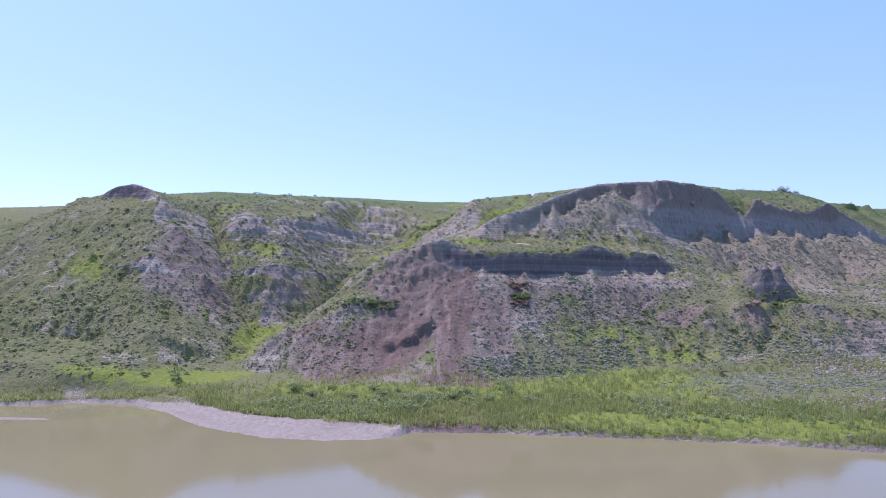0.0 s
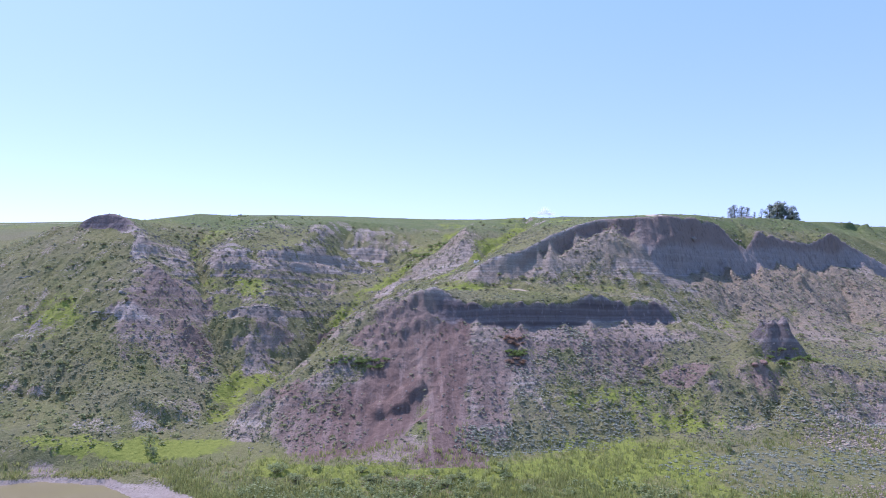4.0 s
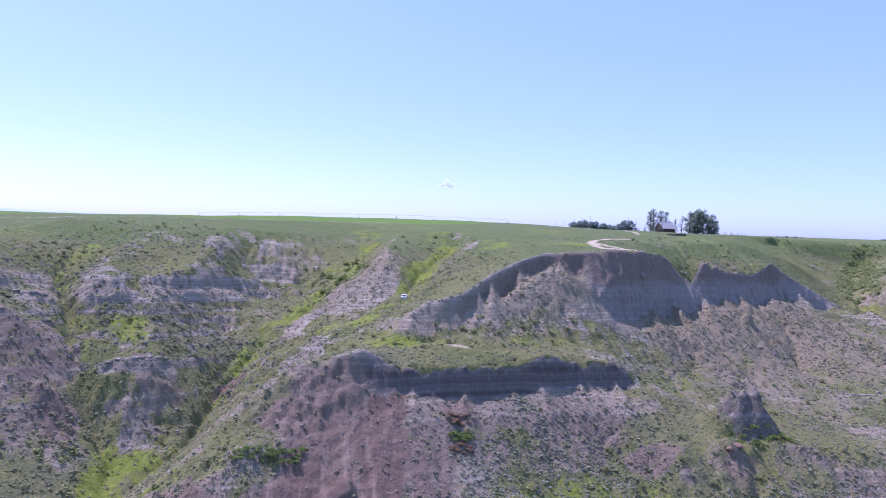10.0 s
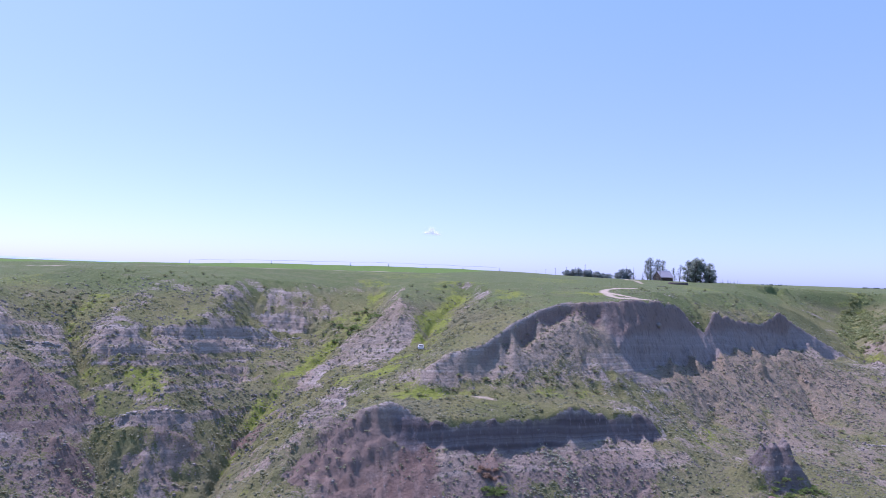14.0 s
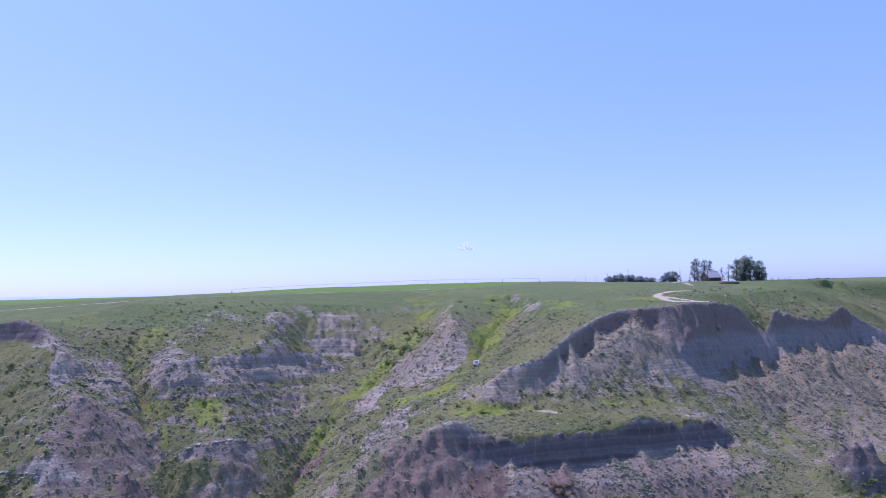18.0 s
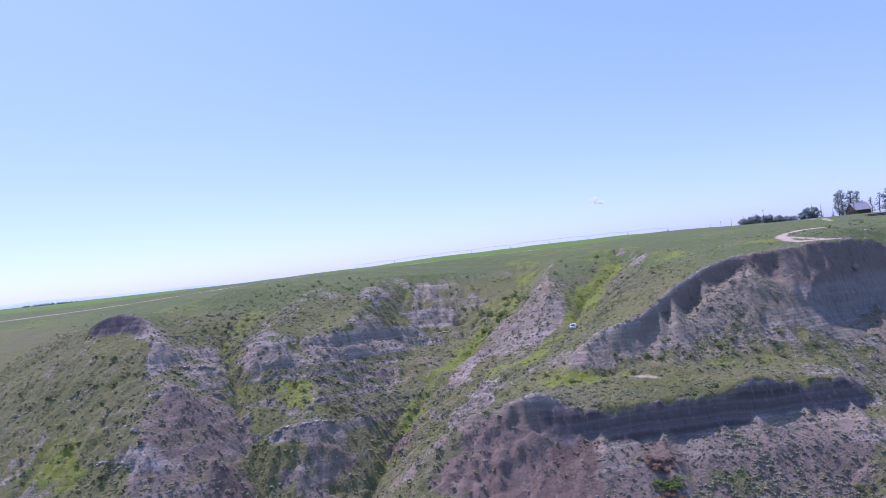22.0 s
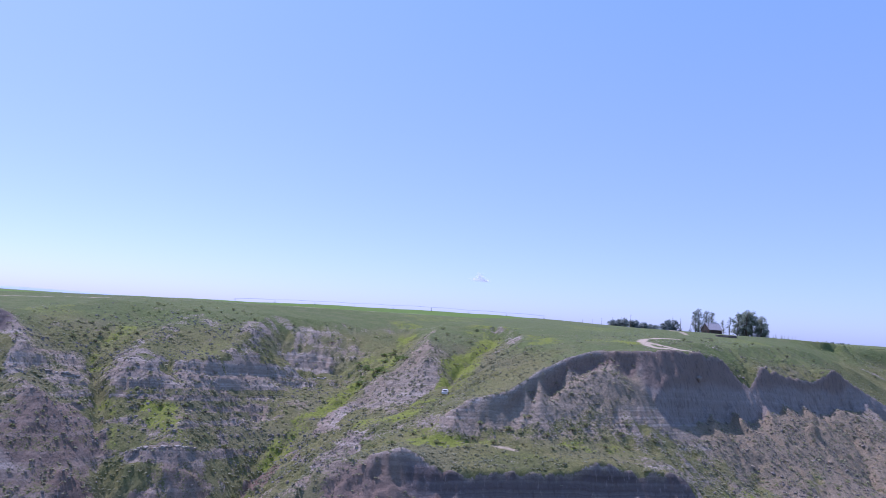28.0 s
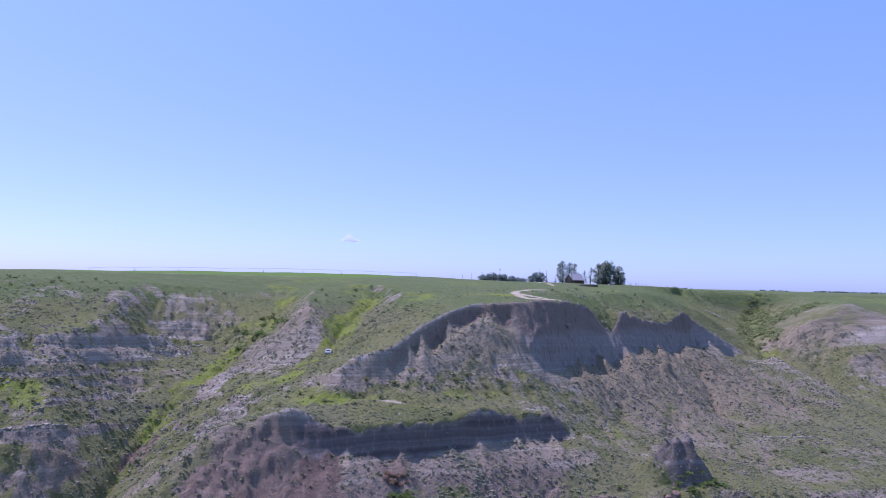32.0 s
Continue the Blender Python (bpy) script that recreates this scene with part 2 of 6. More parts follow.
# white cliffs
form((-80.3, 288, 53.6), (-79, 281, 51.4), (-77.5, 276.5, 49.8), (-76.5, 272, 47), (-76, 266, 40))
form((-83, 279.5, 49.6), (-79.7, 278.4, 50.8), (-75, 279, 50.6), (-71, 277, 49.4))
form((-81, 273, 47.6), (-76, 272.6, 47.4), (-71, 273.4, 47.2))
form((-77.5, 326, 63), (-80.3, 303, 57.5), (-80.3, 288, 53.6))
form((-70, 286, 49.6), (-66, 287, 50.6), (-62, 290, 51.5), (-58.5, 295.5, 52.4), (-55, 303, 53.5), (-51, 312, 53.6), (-46.5, 320, 52.2), (-42.5, 325, 50.2))
form((-69, 281, 47.4), (-64, 281.6, 47.6), (-59, 284, 47.5), (-55, 290, 47.2), (-50.5, 299, 46.6), (-46.5, 308, 46), (-42, 314.5, 44.6), (-37, 315, 42.6))
form((-38.5, 331, 49.6), (-35, 334, 52.6), (-29, 336.8, 53.2), (-23.7, 336.8, 51.2), (-19.5, 334, 48.6))
form((-36.5, 328, 47.6), (-27, 331.4, 47.4), (-19.5, 330, 45.6))
form((-34, 316, 41.6), (-26, 318.6, 42), (-18, 319, 41.6))
form((-54.6, 304, 53.7), (-54, 318, 57), (-52, 332, 61.4), (-50, 348, 66))
form((-33, 336, 53.6), (-31, 350, 61.5))
form((-41, 330, 50.6), (-41, 338, 56), (-41, 350, 63))
form((-66, 300, 53.4), (-66, 316, 58), (-67, 335, 64))
form((-72, 271.5, 44.6), (-64, 273.6, 44.8), (-57, 281, 44), (-48.8, 294.5, 41.6), (-42.6, 296.4, 39.6), (-36, 305, 39.6))
form((-71, 266, 40.4), (-62, 267.5, 39.6), (-52, 275, 38), (-41.5, 286.6, 33.2))
# mound in the amphitheatre
form((-60, 268, 39.4), (-58, 262, 37.6), (-60, 251.5, 34.4))
form((-68, 247.5, 31.5), (-63, 247, 32.2), (-57, 248.5, 32.2), (-52, 254, 31))
form((-68, 246, 30.0), (-62.5, 245.4, 30.4), (-56, 247, 30.2), (-50.5, 252.5, 29))
form((-67, 243.4, 28.6), (-61, 242.6, 28.4), (-54, 244, 27), (-48.5, 249, 25.5))
form((-65, 237, 21.2), (-59.3, 236.8, 22.4), (-55.5, 236.8, 19.4), (-51.8, 237.5, 16.8), (-42.7, 239.7, 17))
form((-54, 246, 27), (-46.9, 248.4, 24), (-39.8, 258.9, 23.4), (-36.2, 272, 29))
form((-58, 229, 14.4), (-50, 231, 13.6))
form((-35.2, 238, 19.7), (-29, 240, 24.5))
form((-79.1, 232.3, 29.5), (-71.7, 232.8, 22.7), (-65.7, 232.1, 17))
# east gully
form((10, 378, 63), (7, 362, 59), (5, 335, 54), (-4, 306, 48.6), (-16, 299, 39), (-24, 286, 34.5), (-31, 275.3, 29.8), (-39.5, 254, 20.6), (-43.2, 234, 13.8), (-50, 220, 10.2), (-56, 208, 7.6))
# right-hand gully and the hill beyond it
form((222, 300, 32), (230, 335, 39.5), (250, 365, 45), (280, 402, 50), (315, 441, 55))
form((214, 318, 37), (222, 300, 31), (226, 270, 26), (235, 240, 23))
form((244, 328, 49), (262, 336, 56), (298, 350, 64), (330, 380, 65.5), (360, 415, 66))
form((250, 300, 42), (275, 305, 46), (330, 320, 50), (360, 330, 52))
form((245, 285, 32), (270, 270, 28), (320, 262, 27), (360, 260, 27))
# plateau rim
form((-260, 345, 60), (-206, 332, 59.5), (-170, 345, 62.5), (-150, 330, 61.5), (-120, 312, 64.2), (-110, 345, 68.8), (-77, 345, 67), (-50, 358, 67), (-20, 368, 65), (4, 372, 61.2))
form((-260, 380, 63.5), (-190, 380, 64.8), (-140, 376, 67.6), (-120, 374, 69.2), (-86, 379, 70.3), (-50, 392, 70.5), (-10, 420, 70.8))
form((4, 372, 61.2), (8, 390, 66.5), (6, 415, 70.5))
form((26, 366, 68), (46, 345, 68), (50, 320, 65.8), (44, 298, 63), (52, 275, 62.3))
form((60, 290, 65), (90, 290, 66.6), (110, 305, 67), (126, 312, 66), (150, 328, 67.4), (172, 340, 66.8), (188, 352, 65), (207, 350, 58), (232, 352, 45.5))
form((60, 345, 68.5), (120, 360, 68.8), (165, 375, 68.3), (200, 395, 67.5), (240, 420, 65.5), (275, 437, 63))

GX0, GY0, GNX, GNY = -260, 112, 621, 329


def drape():
    """The ground between the lines hangs like a taut sheet: coarse to fine, down to a metre."""
    rows = []
    for points in FORMS:
        p = np.array(points, float)
        for a, b in zip(p[:-1], p[1:]):
            n = max(2, int(np.hypot(*(b - a)[:2]) * 3))
            rows.append(a + (b - a) * np.linspace(0, 1, n)[:, None])
    for x in range(GX0, GX0 + GNX, 4):
        near = float(shore_y(x))
        for y in np.arange(GY0, near - 1.2, 2.0):
            rows.append(np.array([(x + k, y, -1.6) for k in (0, 1, 2, 3)]))
        rows.append(np.array([(x + k, float(shore_y(x + k)) + d, z) for k in (0, 1, 2, 3) for d, z in ((-2.5, -0.5), (0, 0.0))]))
        low = -66 < x < -10
        rows.append(np.array([(x + k, float(shore_y(x + k)) + d, z) for k in (0, 1, 2, 3) for d, z in (((1.5, 0.25), (6.5, 0.7), (9.0, 1.3)) if low else ((1.0, 0.7), (2.2, 1.25)))]))
        for y in (424, 432, 440):
            if x < 255 or x > 345:
                rows.append(np.array([(x + k, y, float(plateau(x + k, y))) for k in (0, 1, 2, 3)]))
    known = np.concatenate(rows)
    u = None
    for step in (16, 8, 4, 2, 1):
        nx, ny = (GNX - 1) // step + 2, (GNY - 1) // step + 2
        i = np.clip(np.round((known[:, 0] - GX0) / step).astype(int), 0, nx - 1)
        j = np.clip(np.round((known[:, 1] - GY0) / step).astype(int), 0, ny - 1)
        total, count = np.zeros((ny, nx)), np.zeros((ny, nx))
        np.add.at(total, (j, i), known[:, 2])
        np.add.at(count, (j, i), 1)
        free = count == 0
        if u is None:
            u = np.full((ny, nx), 30.0)
        else:
            big = np.repeat(np.repeat(u, 2, 0), 2, 1)[:ny, :nx]
            u = np.pad(big, ((0, ny - big.shape[0]), (0, nx - big.shape[1])), mode="edge")
        u = np.where(free, u, total / np.maximum(count, 1))

        def spread(v):
            w = np.pad(v, 1, mode="edge")
            return 4 * v - w[:-2, 1:-1] - w[2:, 1:-1] - w[1:-1, :-2] - w[1:-1, 2:]
        r = -spread(u) * free
        p, rr = r.copy(), (r * r).sum()
        for _ in range(260):
            ap = spread(p) * free
            a = rr / max((p * ap).sum(), 1e-12)
            u += a * p
            r -= a * ap
            rn = (r * r).sum()
            if rn < 1e-4:
                break
            p, rr = r + (rn / rr) * p, rn
    return u


BASE = drape()
_w = np.pad(BASE, 1, mode="edge")
BASE = 0.8 * BASE + 0.05 * (_w[:-2, 1:-1] + _w[2:, 1:-1] + _w[1:-1, :-2] + _w[1:-1, 2:])


def blurred(grid, times):
    for _ in range(times):
        w = np.pad(grid, 1, mode="edge")
        grid = 0.2 * (w[1:-1, 1:-1] + w[:-2, 1:-1] + w[2:, 1:-1] + w[1:-1, :-2] + w[1:-1, 2:])
    return grid


STEEP = blurred(np.hypot(*np.gradient(BASE)), 3)


def runoff(ground):
    """How much rain runs over each square metre, as a logarithm: every cell drains to its lowest neighbour."""
    ny, nx = ground.shape
    w = np.pad(ground, 1, constant_values=1e6)
    best, to = np.zeros((ny, nx)), np.full((ny, nx), -1)
    own = np.arange(ny * nx).reshape(ny, nx)
    for dj in (-1, 0, 1):
        for di in (-1, 0, 1):
            if di or dj:
                fall = (ground - w[1 + dj:ny + 1 + dj, 1 + di:nx + 1 + di]) / math.hypot(di, dj)
                more = fall > best
                best = np.where(more, fall, best)
                to = np.where(more, own + dj * nx + di, to)
    amount, goal = [1.0] * (ny * nx), to.ravel().tolist()
    for k in np.argsort(-ground.ravel()).tolist():
        if goal[k] >= 0:
            amount[goal[k]] += amount[k]
    return np.log1p(np.array(amount)).reshape(ny, nx)


_jj, _ii = np.mgrid[0:BASE.shape[0], 0:BASE.shape[1]]
_gx, _gy = _ii + float(GX0), _jj + float(GY0)
_slope = ease(0.22, 0.5, STEEP) * ease(172, 186, _gy) * (1 - 0.85 * patch(_gx, _gy, 48, 255, 36, 13, 24)) * (1 - 0.75 * patch(_gx, _gy, 38, 203, 40, 18))
FLOW = np.zeros_like(BASE)
for _n in range(2):
    FLOW = runoff(BASE + 0.35 * layered(_gx / 5, _gy / 5, 80 + _n, 3))
    BASE = BASE - _slope * (1 - 0.6 * ease(0.95, 1.6, STEEP)) * (0.26 * np.clip(blurred(FLOW, 1) - 1.9, -0.6, 2.6))
FLOW = blurred(FLOW, 2)


def sample(grid, x, y):
    fx, fy = np.clip(x - GX0, 0, GNX - 1.001), np.clip(y - GY0, 0, GNY - 1.001)
    ix, iy = fx.astype(int), fy.astype(int)
    u, v = fx - ix, fy - iy
    return (grid[iy, ix] * (1 - u) + grid[iy, ix + 1] * u) * (1 - v) + (grid[iy + 1, ix] * (1 - u) + grid[iy + 1, ix + 1] * u) * v


def steepness(x, y):
    inside = ease(GX0 - 60, GX0, x) * (1 - ease(440, 445, y))
    return sample(STEEP, x, y) * inside


RISERS = ((26.6, 28.4), (30.4, 31.4), (34.2, 35.4), (37.8, 39.0), (40.9, 42.0), (44.2, 45.6), (46.1, 47.6), (48.0, 53.0))
TREAD_IN = [0.0] + [v for lo, hi in RISERS for v in (0.5 * (lo + hi) - 0.2 * (hi - lo), 0.5 * (lo + hi) + 0.2 * (hi - lo))] + [56.0, 100.0]
TREAD_OUT = [0.0] + [v for riser in RISERS for v in riser] + [56.0, 100.0]


def bedded(x, y):
    """Where the beds of rock stand out as ledges."""
    hollow = np.maximum(0.5 * patch(x, y, -48, 282, 66, 66), 0.35 * patch(x, y, -92, 240, 22, 36))
    return hollow * (1 - ease(-10, 0, x)) * (1 - ease(4.2, 5.8, sample(FLOW, x, y))) * (1 - ease(332, 345, y)) * ease(222, 236, y)


def cut_depth(x):
    """How deep the faces under the west end of the upper edge are cut."""
    return np.interp(x, (24, 29, 33, 35, 37.5, 40, 45, 48, 50, 55, 60, 64, 69, 73, 75), (0, 1.8, 2.4, 0.2, 2.4, 0.3, 4.2, 3.2, 1.4, 3.8, 3.6, 1.6, 3.6, 2.2, 0))


def height(x, y):
    """The ground's height over the river, with rills, ledges and lumps."""
    x, y = np.asarray(x, float), np.asarray(y, float)
    hill = ease(168, 186, y + 8 * soft_noise(x / 9, y / 9, 3))
    butte = 0.3 * patch(x, y, -50, 300, 40, 30, -40)
    block = np.sign(soft_noise(x / 1.7, y / 1.7, 6)) * np.abs(soft_noise(x / 1.7, y / 1.7, 6)) ** 0.5
    wx = x + hill * (0.6 * soft_noise(x / 8, y / 8, 5) + 0.45 * block)
    wy = y + hill * ((0.25 + 0.35 * butte) * soft_noise(x / 6.0, y / 11, 7) + (0.5 + 0.35 * butte) * soft_noise(x / 2.1, y / 9, 8) + 0.4 * block + 0.5 * np.abs(soft_noise(x / 1.5, y / 14, 17)) + 0.3 * soft_noise(x / 0.9, y / 0.9, 9))
    calm = np.maximum.reduce([patch(x, y, 32, 220, 52, 9, 5), patch(x, y, -124, 281.5, 17, 6, -6), 0.7 * patch(x, y, -50, 285, 50, 50), 0.7 * patch(x, y, 44, 253, 34, 12, 24), 0.6 * patch(x, y, 110, 285, 60, 14, 24)])
    wx, wy = x + (wx - x) * (1 - 0.65 * calm), y + (wy - y) * (1 - 0.65 * calm)
    z = sample(BASE, wx, wy)
    s = np.clip(sample(STEEP, wx, wy), 0, 1.6) * hill * (1 - ease(436, 442, y))
    rough = ease(0.3, 0.8, s) * (1 - 0.75 * patch(x, y, 36, 194, 36, 24)) * (1 - 0.8 * patch(x, y, -124, 281.5, 17, 6, -6))
    slide = patch(x, y, 2, 187, 9, 26, -4)
    rough = rough * (1 - 0.85 * slide)
    face = ease(0.9, 1.5, s)
    gully = 1 - np.abs(layered(x / 8.5 + 0.8 * soft_noise(x / 13, y / 13, 11), y / 24, 10, 2))
    rill = 1 - np.abs(soft_noise(x / 2.7 + 0.5 * soft_noise(x / 5, y / 5, 13), y / 10, 12))
    patchy = 0.35 + 0.65 * ease(-0.4, 0.6, soft_noise(x / 21, y / 21, 15))
    z = z - rough * (1 - 0.55 * face) * patchy * (0.5 * (gully ** 2 - 0.45) + 0.35 * (rill ** 2 - 0.45))
    z = z + layered(x / 6, y / 6, 20, 5) * (1 - 0.6 * slide) * (0.06 + 0.42 * np.clip(s, 0, 1) * patchy * (0.3 + 0.7 * ease(210, 224, y))) * np.maximum(hill, 0.3)
    ledge = rough * (1 - 0.85 * face) * 0.5 * ease(0.0, 0.6, soft_noise(x / 26, y / 26, 33)) * ease(214, 226, y) * (1 - patch(x, y, -48, 282, 66, 66))
    z = z + ledge * soft_noise(x / 7, y / 7, 34) * (0.32 * np.sin(z * 1.9 + 3.0 * soft_noise(x / 11, y / 11, 31)) + 0.14 * np.sin(z * 5.1 + 2.0 * soft_noise(x / 4, y / 4, 35)))
    # hard and soft beds, dipping away from the river
    beds = bedded(x, y) * ease(0.2, 0.45, s) * (0.55 + 0.45 * ease(-0.5, 0.4, soft_noise(x / 15, y / 15, 36)))
    level = z + 0.09 * (y - 278)
    z = z + beds * (np.interp(level + 0.9 * layered(x / 6, y / 6, 37, 3) + 0.35 * block, TREAD_IN, TREAD_OUT) - level)
    # fans of debris that climb the feet of the two scarps
    for line, long, tall, wide, seed in ((LOW_FOOT, 10, 1.4, 7.0, 38), (TOP_FOOT, 20, 3.4, 13.0, 39)):
        d = np.interp(x, [p[0] for p in line], [p[1] for p in line]) - y
        fan = 1 - np.abs(soft_noise(x / wide + 0.15 * soft_noise(x / 4, y / 4, seed + 1), y / 90, seed))
        z = z + ease(line[0][0] + 8, line[0][0] + 14, x) * (1 - ease(line[-1][0] - 6, line[-1][0], x)) * ease(-2.0, -0.4, d) * (1 - ease(2, long, d)) * tall * (fan ** 3 - 0.4)
    # cut faces with fans of debris between them, under the west end of the upper edge
    d = np.interp(x, [p[0] for p in TOP_EDGE], [p[1] for p in TOP_EDGE]) - y + 0.4 * soft_noise(x / 2, y / 2, 79)
    z = z - cut_depth(x + 0.25 * d + 0.8 * soft_noise(x / 3, y / 5, 74)) * ease(0.2, 1.9, d) * (1 - ease(3.5, 9.5, d))
    # free-standing knob, pinnacle, hollow and cut bluffs
    crag = 1.6 * layered(x / 2.8, y / 2.8, 70, 4)
    knob = np.interp(x + 0.35 * crag, (82, 85, 88, 90.5, 91.8, 92.6, 93.4, 94.4, 95.2, 96.0, 97.0, 97.8, 98.8, 99.4, 101.4, 103.8), (22, 24.6, 27.0, 29.6, 30.6, 32.6, 31.0, 32.0, 32.4, 31.2, 31.9, 33.4, 33.0, 31.0, 27.0, 22.0))
    z = z + np.maximum(knob - 22.6, 0) * np.clip(1.15 - np.abs(y - 209.2) / 5.2 - 0.1 * crag, 0, 1) + (0.8 * crag + 0.9 * block) * patch(x, y, 96, 209, 9, 7)
    rib = 1 - np.abs(soft_noise((x + 0.8 * y) / 4.5, (y - 0.8 * x) / 16, 78))
    z = z + (0.3 * crag + 0.45 * block + 1.3 * (rib ** 3 - 0.35)) * patch(x, y, -14, 211, 13, 9) + (0.15 * crag + 0.4 * block) * patch(x, y, -3, 214.5, 8, 4) + 0.7 * crag * patch(x, y, 262, 325, 55, 34) * ease(0.15, 0.4, s)
    z = z + patch(x, y, 44, 236, 34, 8, 4) * (0.7 * layered(x / 9, y / 5, 76, 3) + 0.12 * crag) + patch(x, y, 4, 238, 14, 12) * 0.6 * layered(x / 7, y / 7, 77, 3)
    z = z + 0.1 * crag * patch(x, y, -52, 275, 44, 50) * ease(0.3, 0.7, s) + 0.22 * crag * patch(x, y, 160, 262, 70, 45, 20) * ease(0.15, 0.4, s)
    d = np.hypot(x - 139.8, y - 278.8) + 0.5 * soft_noise(x / 1.5, y / 1.5, 71)
    z = z + 4.0 * (1 - ease(0.3, 3.2, d))
    u = x + 2.0 * soft_noise(x / 3, y / 3, 72)
    c, w = (u + 9.5) * 0.82 + (y - 189.0) * 0.57, (y - 189.0) * 0.82 - (u + 9.5) * 0.57
    r = np.sqrt((c / 8.6) ** 2 + (w / 5.6) ** 2)
    z = z + 2.2 * (1 - ease(0.86, 1.02, r)) * ease(3.5, -3.0, w) - 0.6 * patch(u, y, -6.5, 182, 4.5, 3.6, 35)
    z = z + 2.6 * patch(x, y, -72, 193.5, 9, 4) + 2.2 * patch(x, y, -46, 194, 5, 3.4, 25) + 2.0 * patch(x, y, 87.5, 199, 5, 2.6)
    far = ease(426, 444, y)
    z = z * (1 - far) + far * (plateau(x, y) + 0.5 * layered(x / 60, y / 60, 40, 3))
    wide = ease(445, 600, y)
    z = z + wide * 0.8 * soft_noise(x / 140, y / 140, 44)
    # banks: steep and grassy, but for the low mud bar
    d = y - shore_y(x) - 0.6 * soft_noise(x / 3, y / 3, 47) - 0.3 * soft_noise(x / 0.9, y / 0.9, 48)
    low = ease(-70, -60, x) * (1 - ease(-13, -7, x))
    bank = (1 - low) * np.interp(d, (-6, -2, 0, 0.8, 2.2), (-1.6, -0.5, 0, 0.75, 1.25)) + low * np.interp(d, (-6, -2, 0, 5.0, 7.0), (-1.6, -0.25, 0, 0.5, 1.3))
    keep = ease(2.0, 9.0, d)
    z = np.where(y < 200, z * keep + bank * (1 - keep), z)
    # near bank of the river, behind the camera
    back = ease(-45, -75, y)
    z = z + 1.66 * patch(x, y, -92, 149, 17, 2.6, -4) * (z < 0.3)
    return np.where(y < 40, -1.6 + back * (5.5 + 0.8 * soft_noise(x / 9, y / 9, 50)), z)

# ---- materials ----


def material(name):
    m = bpy.data.materials.new(name)
    m.use_nodes = True
    nt = m.node_tree
    return m, nt, nt.nodes["Principled BSDF"]


def node(nt, kind, **values):
    n = nt.nodes.new(kind)
    for key, value in values.items():
        if key in n.inputs:
            n.inputs[key].default_value = value
    return n


def noise_node(nt, scale, detail=4.0, where=None, rough=0.55):
    n = node(nt, "ShaderNodeTexNoise", Scale=scale, Detail=detail, Roughness=rough)
    if where is not None:
        nt.links.new(where, n.inputs["Vector"])
    return n.outputs["Fac"]


def math_node(nt, op, a, b=None, clamp=False):
    n = nt.nodes.new("ShaderNodeMath")
    n.operation, n.use_clamp = op, clamp
    for k, v in enumerate((a, b)):
        if v is None:
            continue
        if isinstance(v, (int, float)):
            n.inputs[k].default_value = v
        else:
            nt.links.new(v, n.inputs[k])
    return n.outputs[0]


def mix(nt, fac, a, b):
    n = nt.nodes.new("ShaderNodeMix")
    n.data_type = "RGBA"
    for k, v in ((0, fac), (6, a), (7, b)):
        if isinstance(v, (int, float)):
            n.inputs[k].default_value = v
        elif isinstance(v, tuple):
            n.inputs[k].default_value = (*v, 1)
        else:
            nt.links.new(v, n.inputs[k])
    return n.outputs[2]


def ramp(nt, fac, *stops):
    n = nt.nodes.new("ShaderNodeValToRGB")
    e = n.color_ramp.elements
    while len(e) < len(stops):
        e.new(0.5)
    for el, (pos, col) in zip(e, stops):
        el.position = pos
        el.color = (*col, 1) if isinstance(col, tuple) else (col, col, col, 1)
    nt.links.new(fac, n.inputs[0])
    return n.outputs[0]


def bump(nt, bsdf, fac, strength, distance):
    b = node(nt, "ShaderNodeBump", Strength=strength, Distance=distance)
    nt.links.new(fac, b.inputs["Height"])
    nt.links.new(b.outputs[0], bsdf.inputs["Normal"])


def plain(name, col, rough=0.6, metal=0.0, vary=0.25, scale=3.0, relief=0.02):
    """A single-coloured surface with dirt at two scales."""
    m, nt, b = material(name)
    pos = nt.nodes.new("ShaderNodeTexCoord").outputs["Object"]
    n = math_node(nt, "MULTIPLY", noise_node(nt, scale, 5, pos), noise_node(nt, scale * 6, 3, pos))
    dark = tuple(c * (1 - vary) for c in col)
    light = tuple(min(1, c * (1 + vary)) for c in col)
    nt.links.new(ramp(nt, n, (0.12, dark), (0.42, light)), b.inputs["Base Color"])
    b.inputs["Roughness"].default_value, b.inputs["Metallic"].default_value = rough, metal
    bump(nt, b, n, 0.3, relief)
    return m


def leafy(name, dark, light, scale=0.4, through_leaf=0.5):
    """Foliage: each leaf clump its own shade, with larger patches."""
    m, nt, b = material(name)
    geo = nt.nodes.new("ShaderNodeNewGeometry")
    pos = geo.outputs["Position"]
    n = math_node(nt, "ADD", math_node(nt, "MULTIPLY", noise_node(nt, scale, 3, pos), 0.6), math_node(nt, "MULTIPLY", geo.outputs["Random Per Island"], 0.4))
    nt.links.new(ramp(nt, n, (0.28, dark), (0.72, light)), b.inputs["Base Color"])
    b.inputs["Roughness"].default_value = 0.75
    b.inputs["Specular IOR Level"].default_value = 0.2
    thin = nt.nodes.new("ShaderNodeBsdfTranslucent")
    both = nt.nodes.new("ShaderNodeMixShader")
    both.inputs[0].default_value = through_leaf
    nt.links.new(b.inputs["Base Color"].links[0].from_socket, thin.inputs["Color"])
    nt.links.new(b.outputs[0], both.inputs[1])
    nt.links.new(thin.outputs[0], both.inputs[2])
    nt.links.new(both.outputs[0], nt.nodes["Material Output"].inputs["Surface"])
    return m


